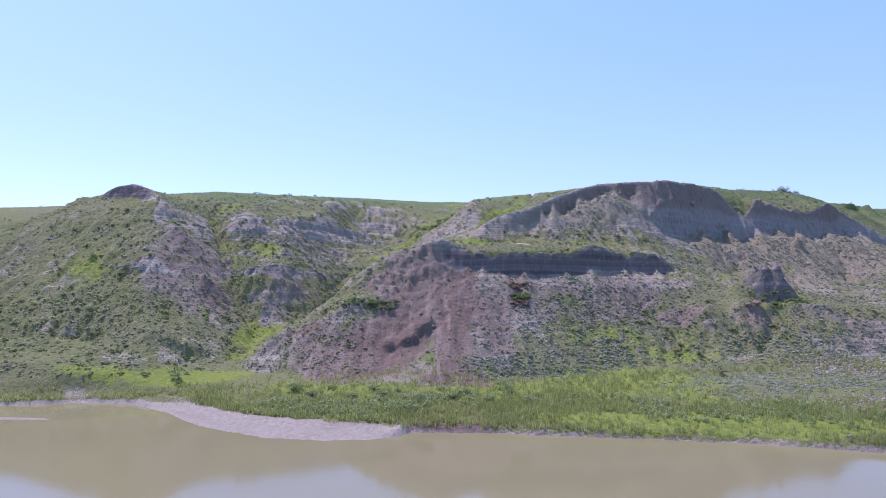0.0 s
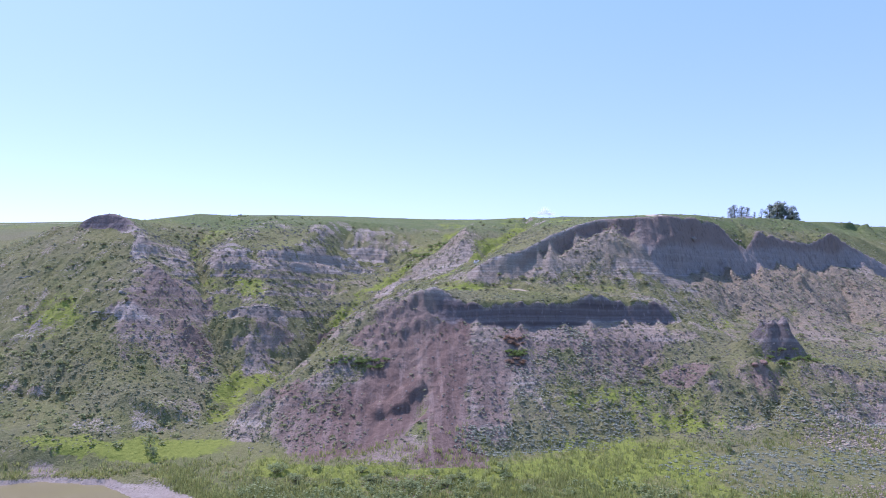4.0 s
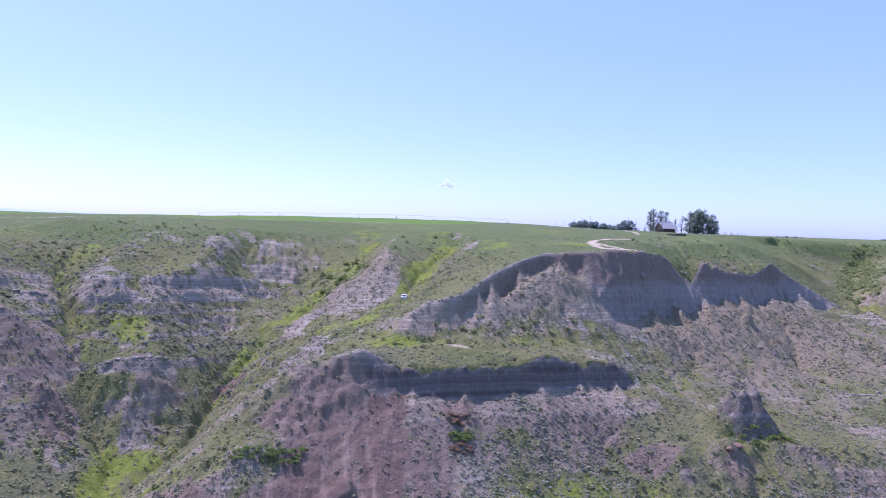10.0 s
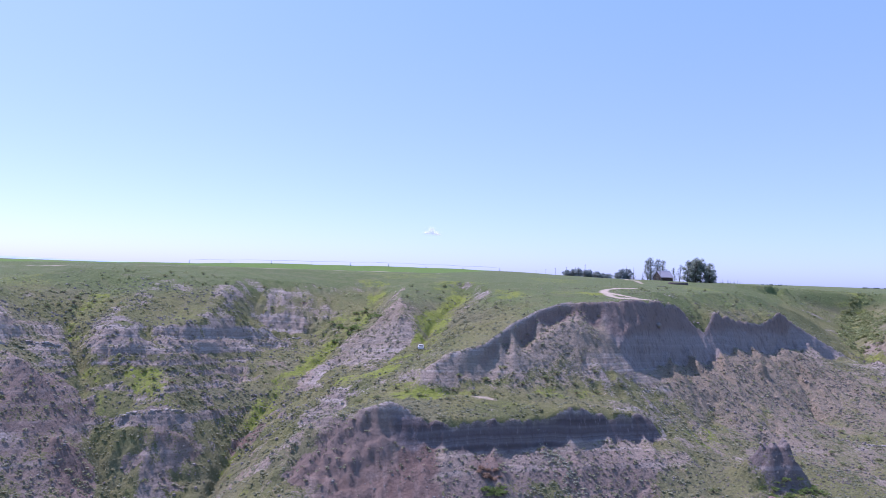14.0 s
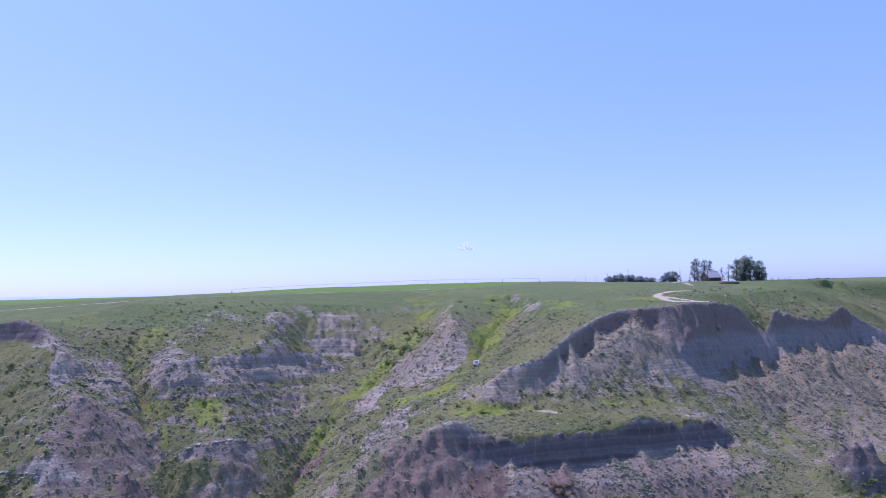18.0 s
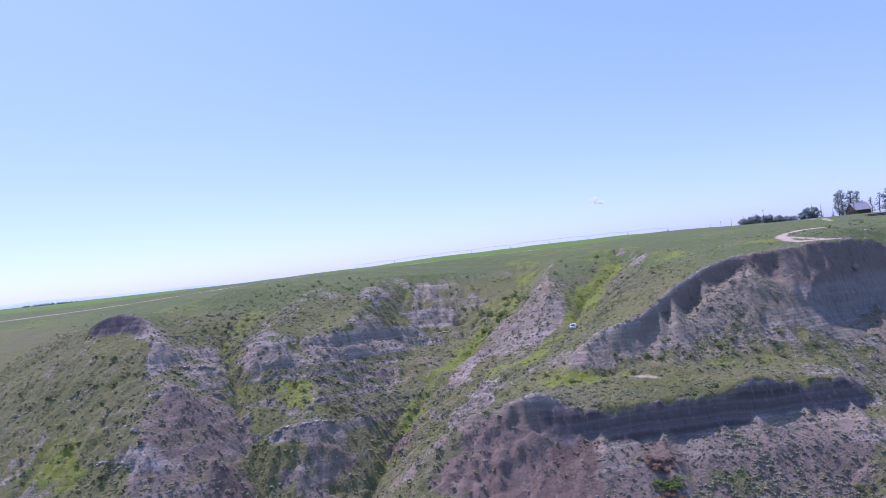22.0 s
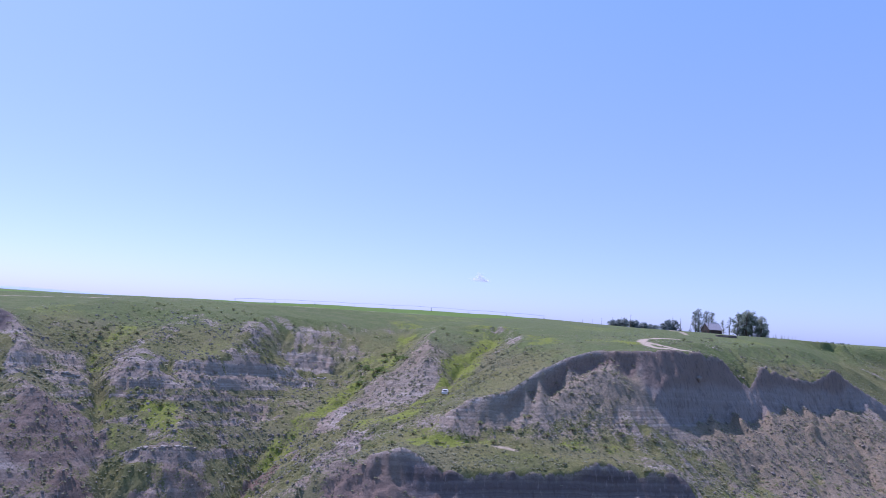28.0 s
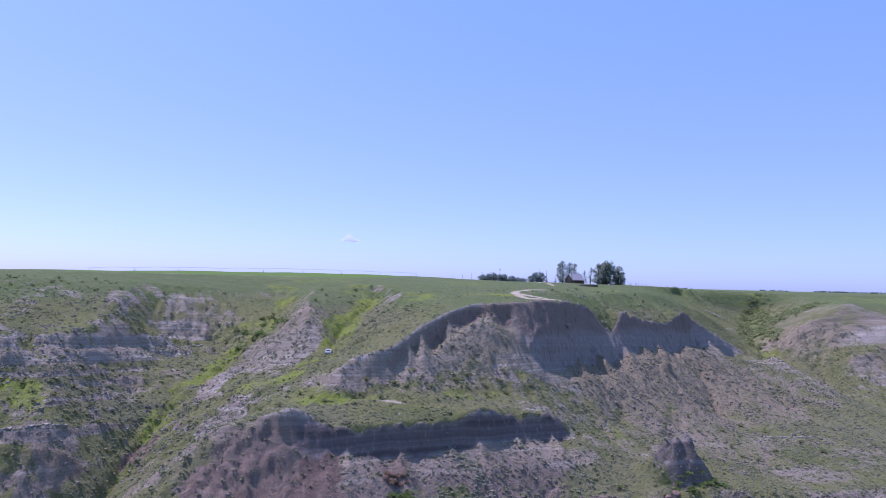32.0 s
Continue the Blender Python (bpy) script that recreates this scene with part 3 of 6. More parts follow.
def earth():
    """The ground: grass, scrub and bare banded clay, laid by the masks of the terrain."""
    m, nt, b = material("earth")
    geo = nt.nodes.new("ShaderNodeNewGeometry")
    pos = geo.outputs["Position"]

    def mask(name):
        a = nt.nodes.new("ShaderNodeAttribute")
        a.attribute_name = name
        return a.outputs["Fac"]

    def scaled(colour, by):
        v = nt.nodes.new("ShaderNodeVectorMath")
        v.operation = "SCALE"
        v.inputs["Scale"].default_value = by
        nt.links.new(colour, v.inputs[0])
        return v.outputs[0]
    n30, n6, n1, nf = noise_node(nt, 0.03, 5, pos), noise_node(nt, 0.16, 6, pos), noise_node(nt, 0.9, 6, pos, 0.65), noise_node(nt, 4.5, 4, pos, 0.7)
    sep = nt.nodes.new("ShaderNodeSeparateXYZ")
    nt.links.new(pos, sep.inputs[0])
    # beds of the clay: height with a slow waver
    bed = math_node(nt, "ADD", sep.outputs["Z"], math_node(nt, "MULTIPLY", n30, 3.0))
    bed = math_node(nt, "ADD", bed, math_node(nt, "ADD", math_node(nt, "MULTIPLY", n1, 0.5), math_node(nt, "MULTIPLY", n6, 0.8)))
    bed = math_node(nt, "ADD", bed, math_node(nt, "MULTIPLY", sep.outputs["Y"], 0.09))
    comb = nt.nodes.new("ShaderNodeCombineXYZ")
    nt.links.new(math_node(nt, "MULTIPLY", bed, 0.5), comb.inputs["Z"])
    beds = noise_node(nt, 1.0, 2, comb.outputs[0], 0.5)
    clay = ramp(nt, beds, (0.30, (0.132, 0.11, 0.084)), (0.44, (0.275, 0.236, 0.184)), (0.50, (0.175, 0.148, 0.115)), (0.58, (0.39, 0.35, 0.288)), (0.70, (0.215, 0.182, 0.142)))
    clay = mix(nt, math_node(nt, "MULTIPLY", ramp(nt, n1, (0.35, 0.0), (0.7, 1.0)), 0.45), clay, (0.135, 0.108, 0.10))
    clay = mix(nt, math_node(nt, "MULTIPLY", ramp(nt, nf, (0.5, 0.0), (0.62, 1.0)), 0.55), clay, (0.34, 0.295, 0.245))
    clay = mix(nt, math_node(nt, "MULTIPLY", ramp(nt, nf, (0.38, 1.0), (0.46, 0.0)), 0.36), clay, (0.095, 0.08, 0.066))
    speck = noise_node(nt, 1.7, 3, pos, 0.75)
    clay = mix(nt, math_node(nt, "MULTIPLY", ramp(nt, speck, (0.54, 0.0), (0.64, 1.0)), 0.6), clay, (0.095, 0.092, 0.058))
    clay = mix(nt, math_node(nt, "MULTIPLY", ramp(nt, n30, (0.42, 0.0), (0.62, 1.0)), 0.4), clay, (0.31, 0.235, 0.16))
    red = mix(nt, ramp(nt, n1, (0.35, 0.0), (0.65, 1.0)), (0.128, 0.088, 0.068), (0.188, 0.132, 0.102))
    down = nt.nodes.new("ShaderNodeMapping")
    down.inputs["Scale"].default_value = (1.0, 0.09, 0.09)
    nt.links.new(pos, down.inputs["Vector"])
    streak = noise_node(nt, 0.55, 5, down.outputs[0], 0.65)
    red = mix(nt, math_node(nt, "MULTIPLY", ramp(nt, streak, (0.45, 0.0), (0.62, 1.0)), 0.6), red, (0.10, 0.068, 0.055))
    red = mix(nt, math_node(nt, "MULTIPLY", ramp(nt, streak, (0.36, 1.0), (0.46, 0.0)), 0.45), red, (0.26, 0.20, 0.165))
    red = mix(nt, math_node(nt, "MULTIPLY", ramp(nt, speck, (0.52, 0.0), (0.62, 1.0)), 0.28), red, (0.10, 0.072, 0.062))
    pale = ramp(nt, beds, (0.34, (0.22, 0.186, 0.15)), (0.45, (0.37, 0.33, 0.28)), (0.53, (0.26, 0.225, 0.185)), (0.62, (0.44, 0.40, 0.35)), (0.70, (0.31, 0.275, 0.23)))
    pale = mix(nt, math_node(nt, "MULTIPLY", ramp(nt, n1, (0.4, 0.0), (0.68, 1.0)), 0.35), pale, (0.22, 0.19, 0.16))
    pale = mix(nt, math_node(nt, "MULTIPLY", ramp(nt, speck, (0.54, 0.0), (0.64, 1.0)), 0.55), pale, (0.11, 0.105, 0.07))
    tan = mix(nt, n6, (0.158, 0.129, 0.084), (0.215, 0.178, 0.12))
    tan = mix(nt, math_node(nt, "MULTIPLY", ramp(nt, speck, (0.5, 0.0), (0.64, 1.0)), 0.6), tan, (0.14, 0.12, 0.085))
    pale = mix(nt, math_node(nt, "MULTIPLY", ramp(nt, nf, (0.38, 1.0), (0.46, 0.0)), 0.45), pale, (0.12, 0.10, 0.085))
    tan = mix(nt, math_node(nt, "MULTIPLY", ramp(nt, nf, (0.52, 0.0), (0.62, 1.0)), 0.55), tan, (0.345, 0.295, 0.225))
    # dark clay, deepened so that the scarp's shade is partly in the colour
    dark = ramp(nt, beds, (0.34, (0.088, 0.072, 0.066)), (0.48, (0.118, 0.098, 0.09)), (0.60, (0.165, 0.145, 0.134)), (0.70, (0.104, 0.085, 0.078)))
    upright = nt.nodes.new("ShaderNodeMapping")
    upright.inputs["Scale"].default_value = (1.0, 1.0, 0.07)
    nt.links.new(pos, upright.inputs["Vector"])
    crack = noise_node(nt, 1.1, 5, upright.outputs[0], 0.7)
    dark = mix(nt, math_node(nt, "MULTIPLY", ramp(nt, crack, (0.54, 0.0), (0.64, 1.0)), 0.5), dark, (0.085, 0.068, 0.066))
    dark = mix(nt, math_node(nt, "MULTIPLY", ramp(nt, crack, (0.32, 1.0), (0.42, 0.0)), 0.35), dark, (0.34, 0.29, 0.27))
    mud = mix(nt, ramp(nt, n1, (0.3, 0.0), (0.7, 1.0)), (0.22, 0.182, 0.145), (0.32, 0.27, 0.222))
    dust = mix(nt, n1, (0.36, 0.29, 0.20), (0.48, 0.40, 0.30))
    # living cover
    dry = mix(nt, ramp(nt, n1, (0.3, 0.0), (0.7, 1.0)), (0.112, 0.112, 0.036), (0.173, 0.166, 0.066))
    straw = noise_node(nt, 0.45, 5, pos, 0.7)
    dry = mix(nt, math_node(nt, "MULTIPLY", ramp(nt, straw, (0.48, 0.0), (0.62, 1.0)), 0.4), dry, (0.185, 0.162, 0.09))
    dry = mix(nt, math_node(nt, "MULTIPLY", ramp(nt, speck, (0.5, 0.0), (0.62, 1.0)), 0.55), dry, (0.06, 0.075, 0.028))
    dry = mix(nt, math_node(nt, "MULTIPLY", ramp(nt, n6, (0.45, 0.0), (0.7, 1.0)), 0.6), dry, (0.13, 0.14, 0.056))
    dry = mix(nt, math_node(nt, "MULTIPLY", ramp(nt, nf, (0.5, 0.0), (0.62, 1.0)), 0.55), dry, (0.225, 0.225, 0.105))
    dry = mix(nt, math_node(nt, "MULTIPLY", ramp(nt, nf, (0.36, 1.0), (0.46, 0.0)), 0.36), dry, (0.055, 0.066, 0.027))
    dry = mix(nt, math_node(nt, "MULTIPLY", ramp(nt, n30, (0.50, 0.0), (0.62, 1.0)), 0.5), dry, (0.145, 0.138, 0.085))
    dry = mix(nt, math_node(nt, "MULTIPLY", ramp(nt, n30, (0.36, 1.0), (0.47, 0.0)), 0.5), dry, (0.08, 0.098, 0.036))
    lush = mix(nt, ramp(nt, n1, (0.3, 0.0), (0.7, 1.0)), (0.12, 0.15, 0.026), (0.20, 0.225, 0.045))
    crop = mix(nt, n6, (0.085, 0.15, 0.026), (0.12, 0.185, 0.035))
    col = mix(nt, mask("red"), clay, red)
    col = mix(nt, mask("tan"), col, tan)
    col = mix(nt, mask("pale"), col, pale)
    wall = mask("wall")
    col = mix(nt, math_node(nt, "MULTIPLY", wall, 0.75), col, mix(nt, n6, (0.188, 0.166, 0.15), (0.238, 0.212, 0.192)))
    col = mix(nt, math_node(nt, "MULTIPLY", wall, math_node(nt, "MULTIPLY", ramp(nt, crack, (0.52, 0.0), (0.60, 1.0)), 0.7)), col, (0.15, 0.125, 0.11))
    col = mix(nt, math_node(nt, "MULTIPLY", wall, math_node(nt, "MULTIPLY", ramp(nt, crack, (0.34, 1.0), (0.44, 0.0)), 0.22)), col, (0.40, 0.36, 0.33))
    # brown clay; its mask also carries painted shade below the upper edge
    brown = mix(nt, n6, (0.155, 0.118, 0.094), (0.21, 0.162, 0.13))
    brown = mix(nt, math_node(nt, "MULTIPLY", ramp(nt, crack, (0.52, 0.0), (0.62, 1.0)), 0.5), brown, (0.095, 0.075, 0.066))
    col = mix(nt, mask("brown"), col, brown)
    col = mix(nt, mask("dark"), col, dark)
    col = mix(nt, mask("mud"), col, mud)
    tuft = math_node(nt, "ADD", math_node(nt, "MULTIPLY", math_node(nt, "SUBTRACT", n1, 0.5), 2.2), math_node(nt, "MULTIPLY", math_node(nt, "SUBTRACT", speck, 0.5), 4.2))
    tuft = math_node(nt, "ADD", tuft, math_node(nt, "MULTIPLY", math_node(nt, "SUBTRACT", n6, 0.5), 1.6))

    def grown(cover):
        v = math_node(nt, "ADD", math_node(nt, "MULTIPLY", math_node(nt, "SUBTRACT", cover, 0.445), 3.2), tuft)
        return math_node(nt, "ADD", math_node(nt, "MULTIPLY", v, 1.6), 0.5, clamp=True)
    sward = mix(nt, ramp(nt, n1, (0.3, 0.0), (0.7, 1.0)), (0.072, 0.106, 0.033), (0.117, 0.152, 0.053))
    sward = mix(nt, math_node(nt, "MULTIPLY", ramp(nt, n6, (0.48, 0.0), (0.62, 1.0)), 0.5), sward, (0.155, 0.158, 0.075))
    sward = mix(nt, math_node(nt, "MULTIPLY", ramp(nt, speck, (0.52, 0.0), (0.62, 1.0)), 0.5), sward, (0.055, 0.075, 0.026))
    dry = mix(nt, mask("prairie"), dry, sward)
    col = mix(nt, grown(mask("grass")), scaled(col, 1.03), dry)
    col = mix(nt, grown(mask("lush")), col, lush)
    col = mix(nt, mask("crop"), col, crop)
    col = mix(nt, mask("dust"), col, dust)
    nt.links.new(scaled(col, 1.27), b.inputs["Base Color"])
    b.inputs["Roughness"].default_value = 0.95
    b.inputs["Specular IOR Level"].default_value = 0.15
    h = math_node(nt, "ADD", math_node(nt, "MULTIPLY", n1, 1.0), math_node(nt, "MULTIPLY", nf, 0.35))
    bump(nt, b, h, 1.0, 0.7)
    return m


def river():
    m, nt, b = material("river")
    pos = nt.nodes.new("ShaderNodeNewGeometry").outputs["Position"]
    silt = mix(nt, noise_node(nt, 0.02, 4, pos), (0.20, 0.175, 0.088), (0.24, 0.205, 0.11))
    nt.links.new(silt, b.inputs["Base Color"])
    b.inputs["Roughness"].default_value = 0.06
    b.inputs["IOR"].default_value = 1.333
    mp = nt.nodes.new("ShaderNodeMapping")
    mp.inputs["Scale"].default_value = (0.5, 1.4, 1)
    nt.links.new(pos, mp.inputs["Vector"])
    bump(nt, b, noise_node(nt, 0.9, 3, mp.outputs[0]), 0.06, 0.12)
    return m


EARTH, RIVER = earth(), river()
SAGE = leafy("sage_leaves", (0.21, 0.22, 0.13), (0.43, 0.435, 0.275), 0.25)
SILVER = leafy("silver_sage_leaves", (0.29, 0.315, 0.23), (0.48, 0.505, 0.39), 0.4)
SHRUB = leafy("shrub_leaves", (0.19, 0.22, 0.085), (0.42, 0.46, 0.21), 0.3)
WILLOW = leafy("willow_leaves", (0.21, 0.26, 0.10), (0.43, 0.48, 0.23), 0.25)
REED = leafy("reed_blades", (0.225, 0.25, 0.075), (0.46, 0.48, 0.175), 0.12)
# poplar, aspen and HAZY leaves: distance haze is put into these pale colours
POPLAR = leafy("poplar_leaves", (0.26, 0.31, 0.24), (0.50, 0.55, 0.44), 0.5, 0.72)
ASPEN = leafy("aspen_leaves", (0.26, 0.30, 0.25), (0.48, 0.52, 0.43), 0.6, 0.72)
HAZY = leafy("haze_tinted_leaves", (0.27, 0.32, 0.31), (0.42, 0.48, 0.45), 0.5, 0.72)
CONIFER = leafy("conifer_needles", (0.11, 0.145, 0.11), (0.22, 0.26, 0.20), 0.6, 0.65)
RUSSET = leafy("russet_leaves", (0.27, 0.18, 0.12), (0.44, 0.32, 0.22), 0.5)
FRESH = leafy("fresh_leaves", (0.15, 0.21, 0.06), (0.29, 0.38, 0.12), 0.4)
BARK = plain("bark", (0.13, 0.10, 0.08), 0.9, vary=0.4, scale=4)
ROCK = plain("sandstone", (0.245, 0.215, 0.18), 0.9, vary=0.35, scale=1.5, relief=0.1)
PALE_ROCK = plain("pale_sandstone", (0.32, 0.262, 0.185), 0.9, vary=0.2, scale=2, relief=0.08)
RUST_ROCK = plain("ironstone", (0.25, 0.155, 0.115), 0.9, vary=0.35, scale=1.5, relief=0.1)

# ---- the ground, one sheet to the horizon ----


def mesh_from(name, verts, quads, mats, smooth=True):
    me = bpy.data.meshes.new(name)
    me.vertices.add(len(verts))
    me.vertices.foreach_set("co", np.asarray(verts, np.float32).ravel())
    k = quads.shape[1]
    me.loops.add(quads.size)
    me.loops.foreach_set("vertex_index", quads.astype(np.int32).ravel())
    me.polygons.add(len(quads))
    me.polygons.foreach_set("loop_start", np.arange(0, quads.size, k, dtype=np.int32))
    me.polygons.foreach_set("loop_total", np.full(len(quads), k, np.int32))
    me.polygons.foreach_set("use_smooth", np.full(len(quads), smooth))
    me.update(calc_edges=True)
    for m in mats:
        me.materials.append(m)
    return me


def grid_quads(rows, cols):
    i = np.arange(rows - 1)[:, None] * cols + np.arange(cols - 1)[None, :]
    return np.stack([i, i + 1, i + cols + 1, i + cols], -1).reshape(-1, 4)


def masks(x, y, z):
    """How far each cover and colour of ground holds at a place."""
    s = steepness(x, y)
    n = layered(x / 11, y / 11, 60, 4)
    nb = layered(x / 34, y / 34, 64, 3)

    def any_of(*spots):
        v = np.zeros_like(x)
        for spot in spots:
            v = np.maximum(v, patch(x + 2.5 * n, y + 2.5 * n, *spot))
        return v
    def track(points, width):
        d = np.full_like(x, 1e3)
        for (ax, ay), (bx, by) in zip(points[:-1], points[1:]):
            t = np.clip(((x - ax) * (bx - ax) + (y - ay) * (by - ay)) / ((bx - ax) ** 2 + (by - ay) ** 2), 0, 1)
            d = np.minimum(d, np.hypot(x - ax - t * (bx - ax), y - ay - t * (by - ay)))
        return 1 - ease(width * 0.6, width * 1.3, d + 0.7 * n)
    flat = 1 - ease(0.18, 0.5, s)
    fine = layered(x / 3.2, y / 3.2, 61, 3)
    m = {}
    chute = np.interp(y, (160, 164, 192, 205, 214), (8.6, 7.8, 3.4, 5.6, 3.2))
    red = 1 - ease(0.75, 1.3, np.abs(x - np.interp(y, (163, 192, 205, 214), (1.4, 3.6, 4.6, 7))) / chute + 0.3 * fine + 0.2 * n)
    red = red * (y < 216) + 0.3 * any_of((86, 195, 5, 5)) + 0.7 * any_of((13, 190, 6, 18, -6)) + 0.25 * any_of((-55, 231, 12, 6), (-65, 237, 6, 3), (-49, 278, 9, 5, 30), (-46, 260, 7, 5), (-86, 240, 12, 16, -10)) + 0.8 * any_of((-12, 208, 15, 9), (-6, 198, 16, 18), (-14, 182, 12, 10), (-36, 196, 8, 6), (22, 209, 5, 4), (-34, 258, 5, 6)) + 0.42 * any_of((-86, 243, 10, 20, -20), (-80, 226, 13, 16), (-92, 222, 14, 22, -10)) + 0.2 * any_of((-50, 265, 34, 34), (-50, 300, 30, 24)) + 0.75 * any_of((-24, 178, 14, 13), (-33, 184, 9, 8)) + 0.45 * any_of((52, 204, 30, 10)) + 0.4 * any_of((-16, 180, 14, 18), (100, 190, 44, 10),  (-52, 240, 16, 7), (68, 201, 7, 5), (-70, 228, 9, 9))
    dark = any_of((-125, 281.6, 17, 5.5, -6), (-72, 190, 8, 4), (-46, 191, 6, 3)) * ease(0.45, 0.9, s + 0.15 * n)
    wob = 0.5 * soft_noise(x / 3, y / 3, 66)

    def along(line):
        return np.interp(x, [p[0] for p in line], [p[1] for p in line])
    top, foot, low, toe = along(TOP_EDGE), along(TOP_FOOT), along(LOW_EDGE), along(LOW_FOOT)
    in_top, in_low = ease(16, 20, x) * (1 - ease(213, 218, x)), ease(-3, 2, x) * (1 - ease(73, 75, x))
    wall = in_top * ease(71, 75, x) * ease(-0.5, 0.5, y - foot + 1.0 + wob) * (1 - ease(-0.7, -0.1, y - top + wob * 0.6))
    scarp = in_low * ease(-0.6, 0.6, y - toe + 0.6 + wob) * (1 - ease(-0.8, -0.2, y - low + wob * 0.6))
    # dark clay on the scarp face, with some of its shade painted in
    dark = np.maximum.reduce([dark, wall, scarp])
    behind = np.maximum(in_top * ease(-0.6, 0.3, y - top + wob * 0.6) * (1 - ease(45, 60, y - top)), in_low * ease(-0.7, 0.2, y - low + wob * 0.6) * (1 - ease(14, 20, y - low)))
    # pale rock; the mound and hollow patches paint light onto dim steep flanks
    pale = np.maximum(np.maximum(0.5 * any_of((2, 289, 13, 13, 20), (-55, 234, 14, 8), (-46, 257, 8, 9), (-49, 278, 10, 6, 30)), 0.3 * any_of((45, 251, 28, 10, 24))), any_of((-14, 284, 6, 12), (-103, 260, 5, 6), (100, 178, 16, 6), (-98, 228, 12, 4), (292, 320, 40, 8, 15)))
    tan = 0.95 * any_of((140, 250, 64, 48, 20), (44, 250, 30, 9, 24), (2, 290, 13, 13, 20)) * (0.75 + 0.25 * n)
    tan = np.maximum(tan, 0) + any_of((104, 258, 16, 16, 35), (150, 272, 50, 26, 22), (112, 262, 15, 12, 35), (2, 296, 12, 9, 25), (56, 253, 18, 8, 20)) + 0.9 * any_of((262, 335, 40, 25, 30), (285, 305, 50, 20), (225, 300, 15, 20))
    pale = np.maximum(pale, wall * 0.2)
    tan = tan * (1 - wall)
    level = z + 0.09 * (y - 278) + 0.25 * fine
    stripes = np.zeros_like(x)
    for lo, hi in RISERS[:1] + RISERS[2:]:
        stripes = np.maximum(stripes, ease(lo - 0.5, lo + 0.1, level) * (1 - ease(hi - 0.1, hi + 0.3, level)))
    bed = 1.6 * bedded(x, y) * ease(0.25, 0.5, s)
    cliffs = patch(x, y, -50, 302, 40, 40) * ease(43, 44.4, level) * (1 - ease(53, 54.5, level))
    pale = np.maximum(pale * (1 - 0.3 * np.clip(bed, 0, 1)), bed * stripes * (0.4 + 0.6 * ease(-0.5, 0.3, soft_noise(x / 9, y / 9, 68))) * np.maximum.reduce([0.12 + 0 * x, 1.1 * cliffs, patch(x, y, -60, 248, 11, 4, 8) * (level < 29.5)]))
    m["brown"] = np.clip(np.maximum(0.45 * any_of((40, 206, 36, 11, 6), (60, 208, 10, 6)) + 0.9 * wall * ease(51.6, 54.6, z + 1.2 * n + 0.01 * (x - 110)), 0.3 * bed * (1 - stripes) * (1 - ease(42, 45, level)) * ease(30, 34, level)), 0, 1)
    dark = np.maximum(dark - wall, 0)
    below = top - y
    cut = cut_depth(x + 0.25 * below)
    # shade of the cut faces and the rough spur goes into the brown mask
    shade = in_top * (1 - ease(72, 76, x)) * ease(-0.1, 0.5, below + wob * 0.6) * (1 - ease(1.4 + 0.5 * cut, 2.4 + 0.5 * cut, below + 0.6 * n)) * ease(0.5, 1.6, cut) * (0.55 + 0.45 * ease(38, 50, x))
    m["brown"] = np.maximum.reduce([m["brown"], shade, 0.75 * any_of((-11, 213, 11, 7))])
    lip = in_top * (1 - ease(58, 68, x)) * np.exp(-((y - top + 0.3) / 0.55) ** 2) + 0.8 * patch(x, y, -1, 217.6, 6, 1.0)
    m["wall"] = wall
    m["prairie"] = 0.8 * ease(58, 64, z + 2 * n)
    m["red"], m["dark"], m["pale"], m["tan"] = np.clip(red, 0, 1), dark * (1 - np.clip(lip, 0, 1)), np.clip(np.maximum(0.85 * pale * (1 - dark), lip), 0, 1), np.clip(tan, 0, 1)
    m["brown"] = m["brown"] * (1 - np.clip(lip, 0, 1))
    bare = any_of((13, 189, 6, 16, -8), (-15, 176, 12, 12), (-4, 208, 15, 7), (14, 207, 4, 9), (40, 214, 36, 5, 6), (98, 268, 28, 15, 30), (150, 298, 44, 12, 22), (0, 295, 13, 9, 20), (4, 287, 11, 12, 20), (-19, 284, 5, 14, -15), (-15, 238, 5, 20), (47, 253, 30, 7, 24),
                  (-84, 240, 8, 17, -20), (-77, 275, 5, 5), (-58, 288, 10, 4), (-48, 306, 5, 10, -15), (-30, 332, 11, 4), (-3, 168, 16, 9), (-61, 247.4, 7, 1.3, 8))
    bare = np.maximum(bare, red * (red > 0.6))
    thin = any_of((25, 197, 10, 13), (-55, 231, 9, 5), (-46, 260, 7, 5), (-49, 278, 9, 5, 30), (-86, 240, 12, 16, -10), (113, 260, 18, 13, 35), (165, 275, 50, 30, 20), (-45, 288, 22, 10, 30), (-36, 194, 9, 8), (45, 206, 34, 8, 6), (266, 332, 20, 9, 30), (-121, 281, 13, 4, -12), (205, 290, 16, 30),
                  (-88, 214, 12, 14), (130, 226, 50, 25), (100, 190, 40, 10), (68, 202, 8, 6), (-76, 226, 8, 10), (-34, 262, 7, 10), (-78, 282, 10, 12), (-30, 318, 12, 8))
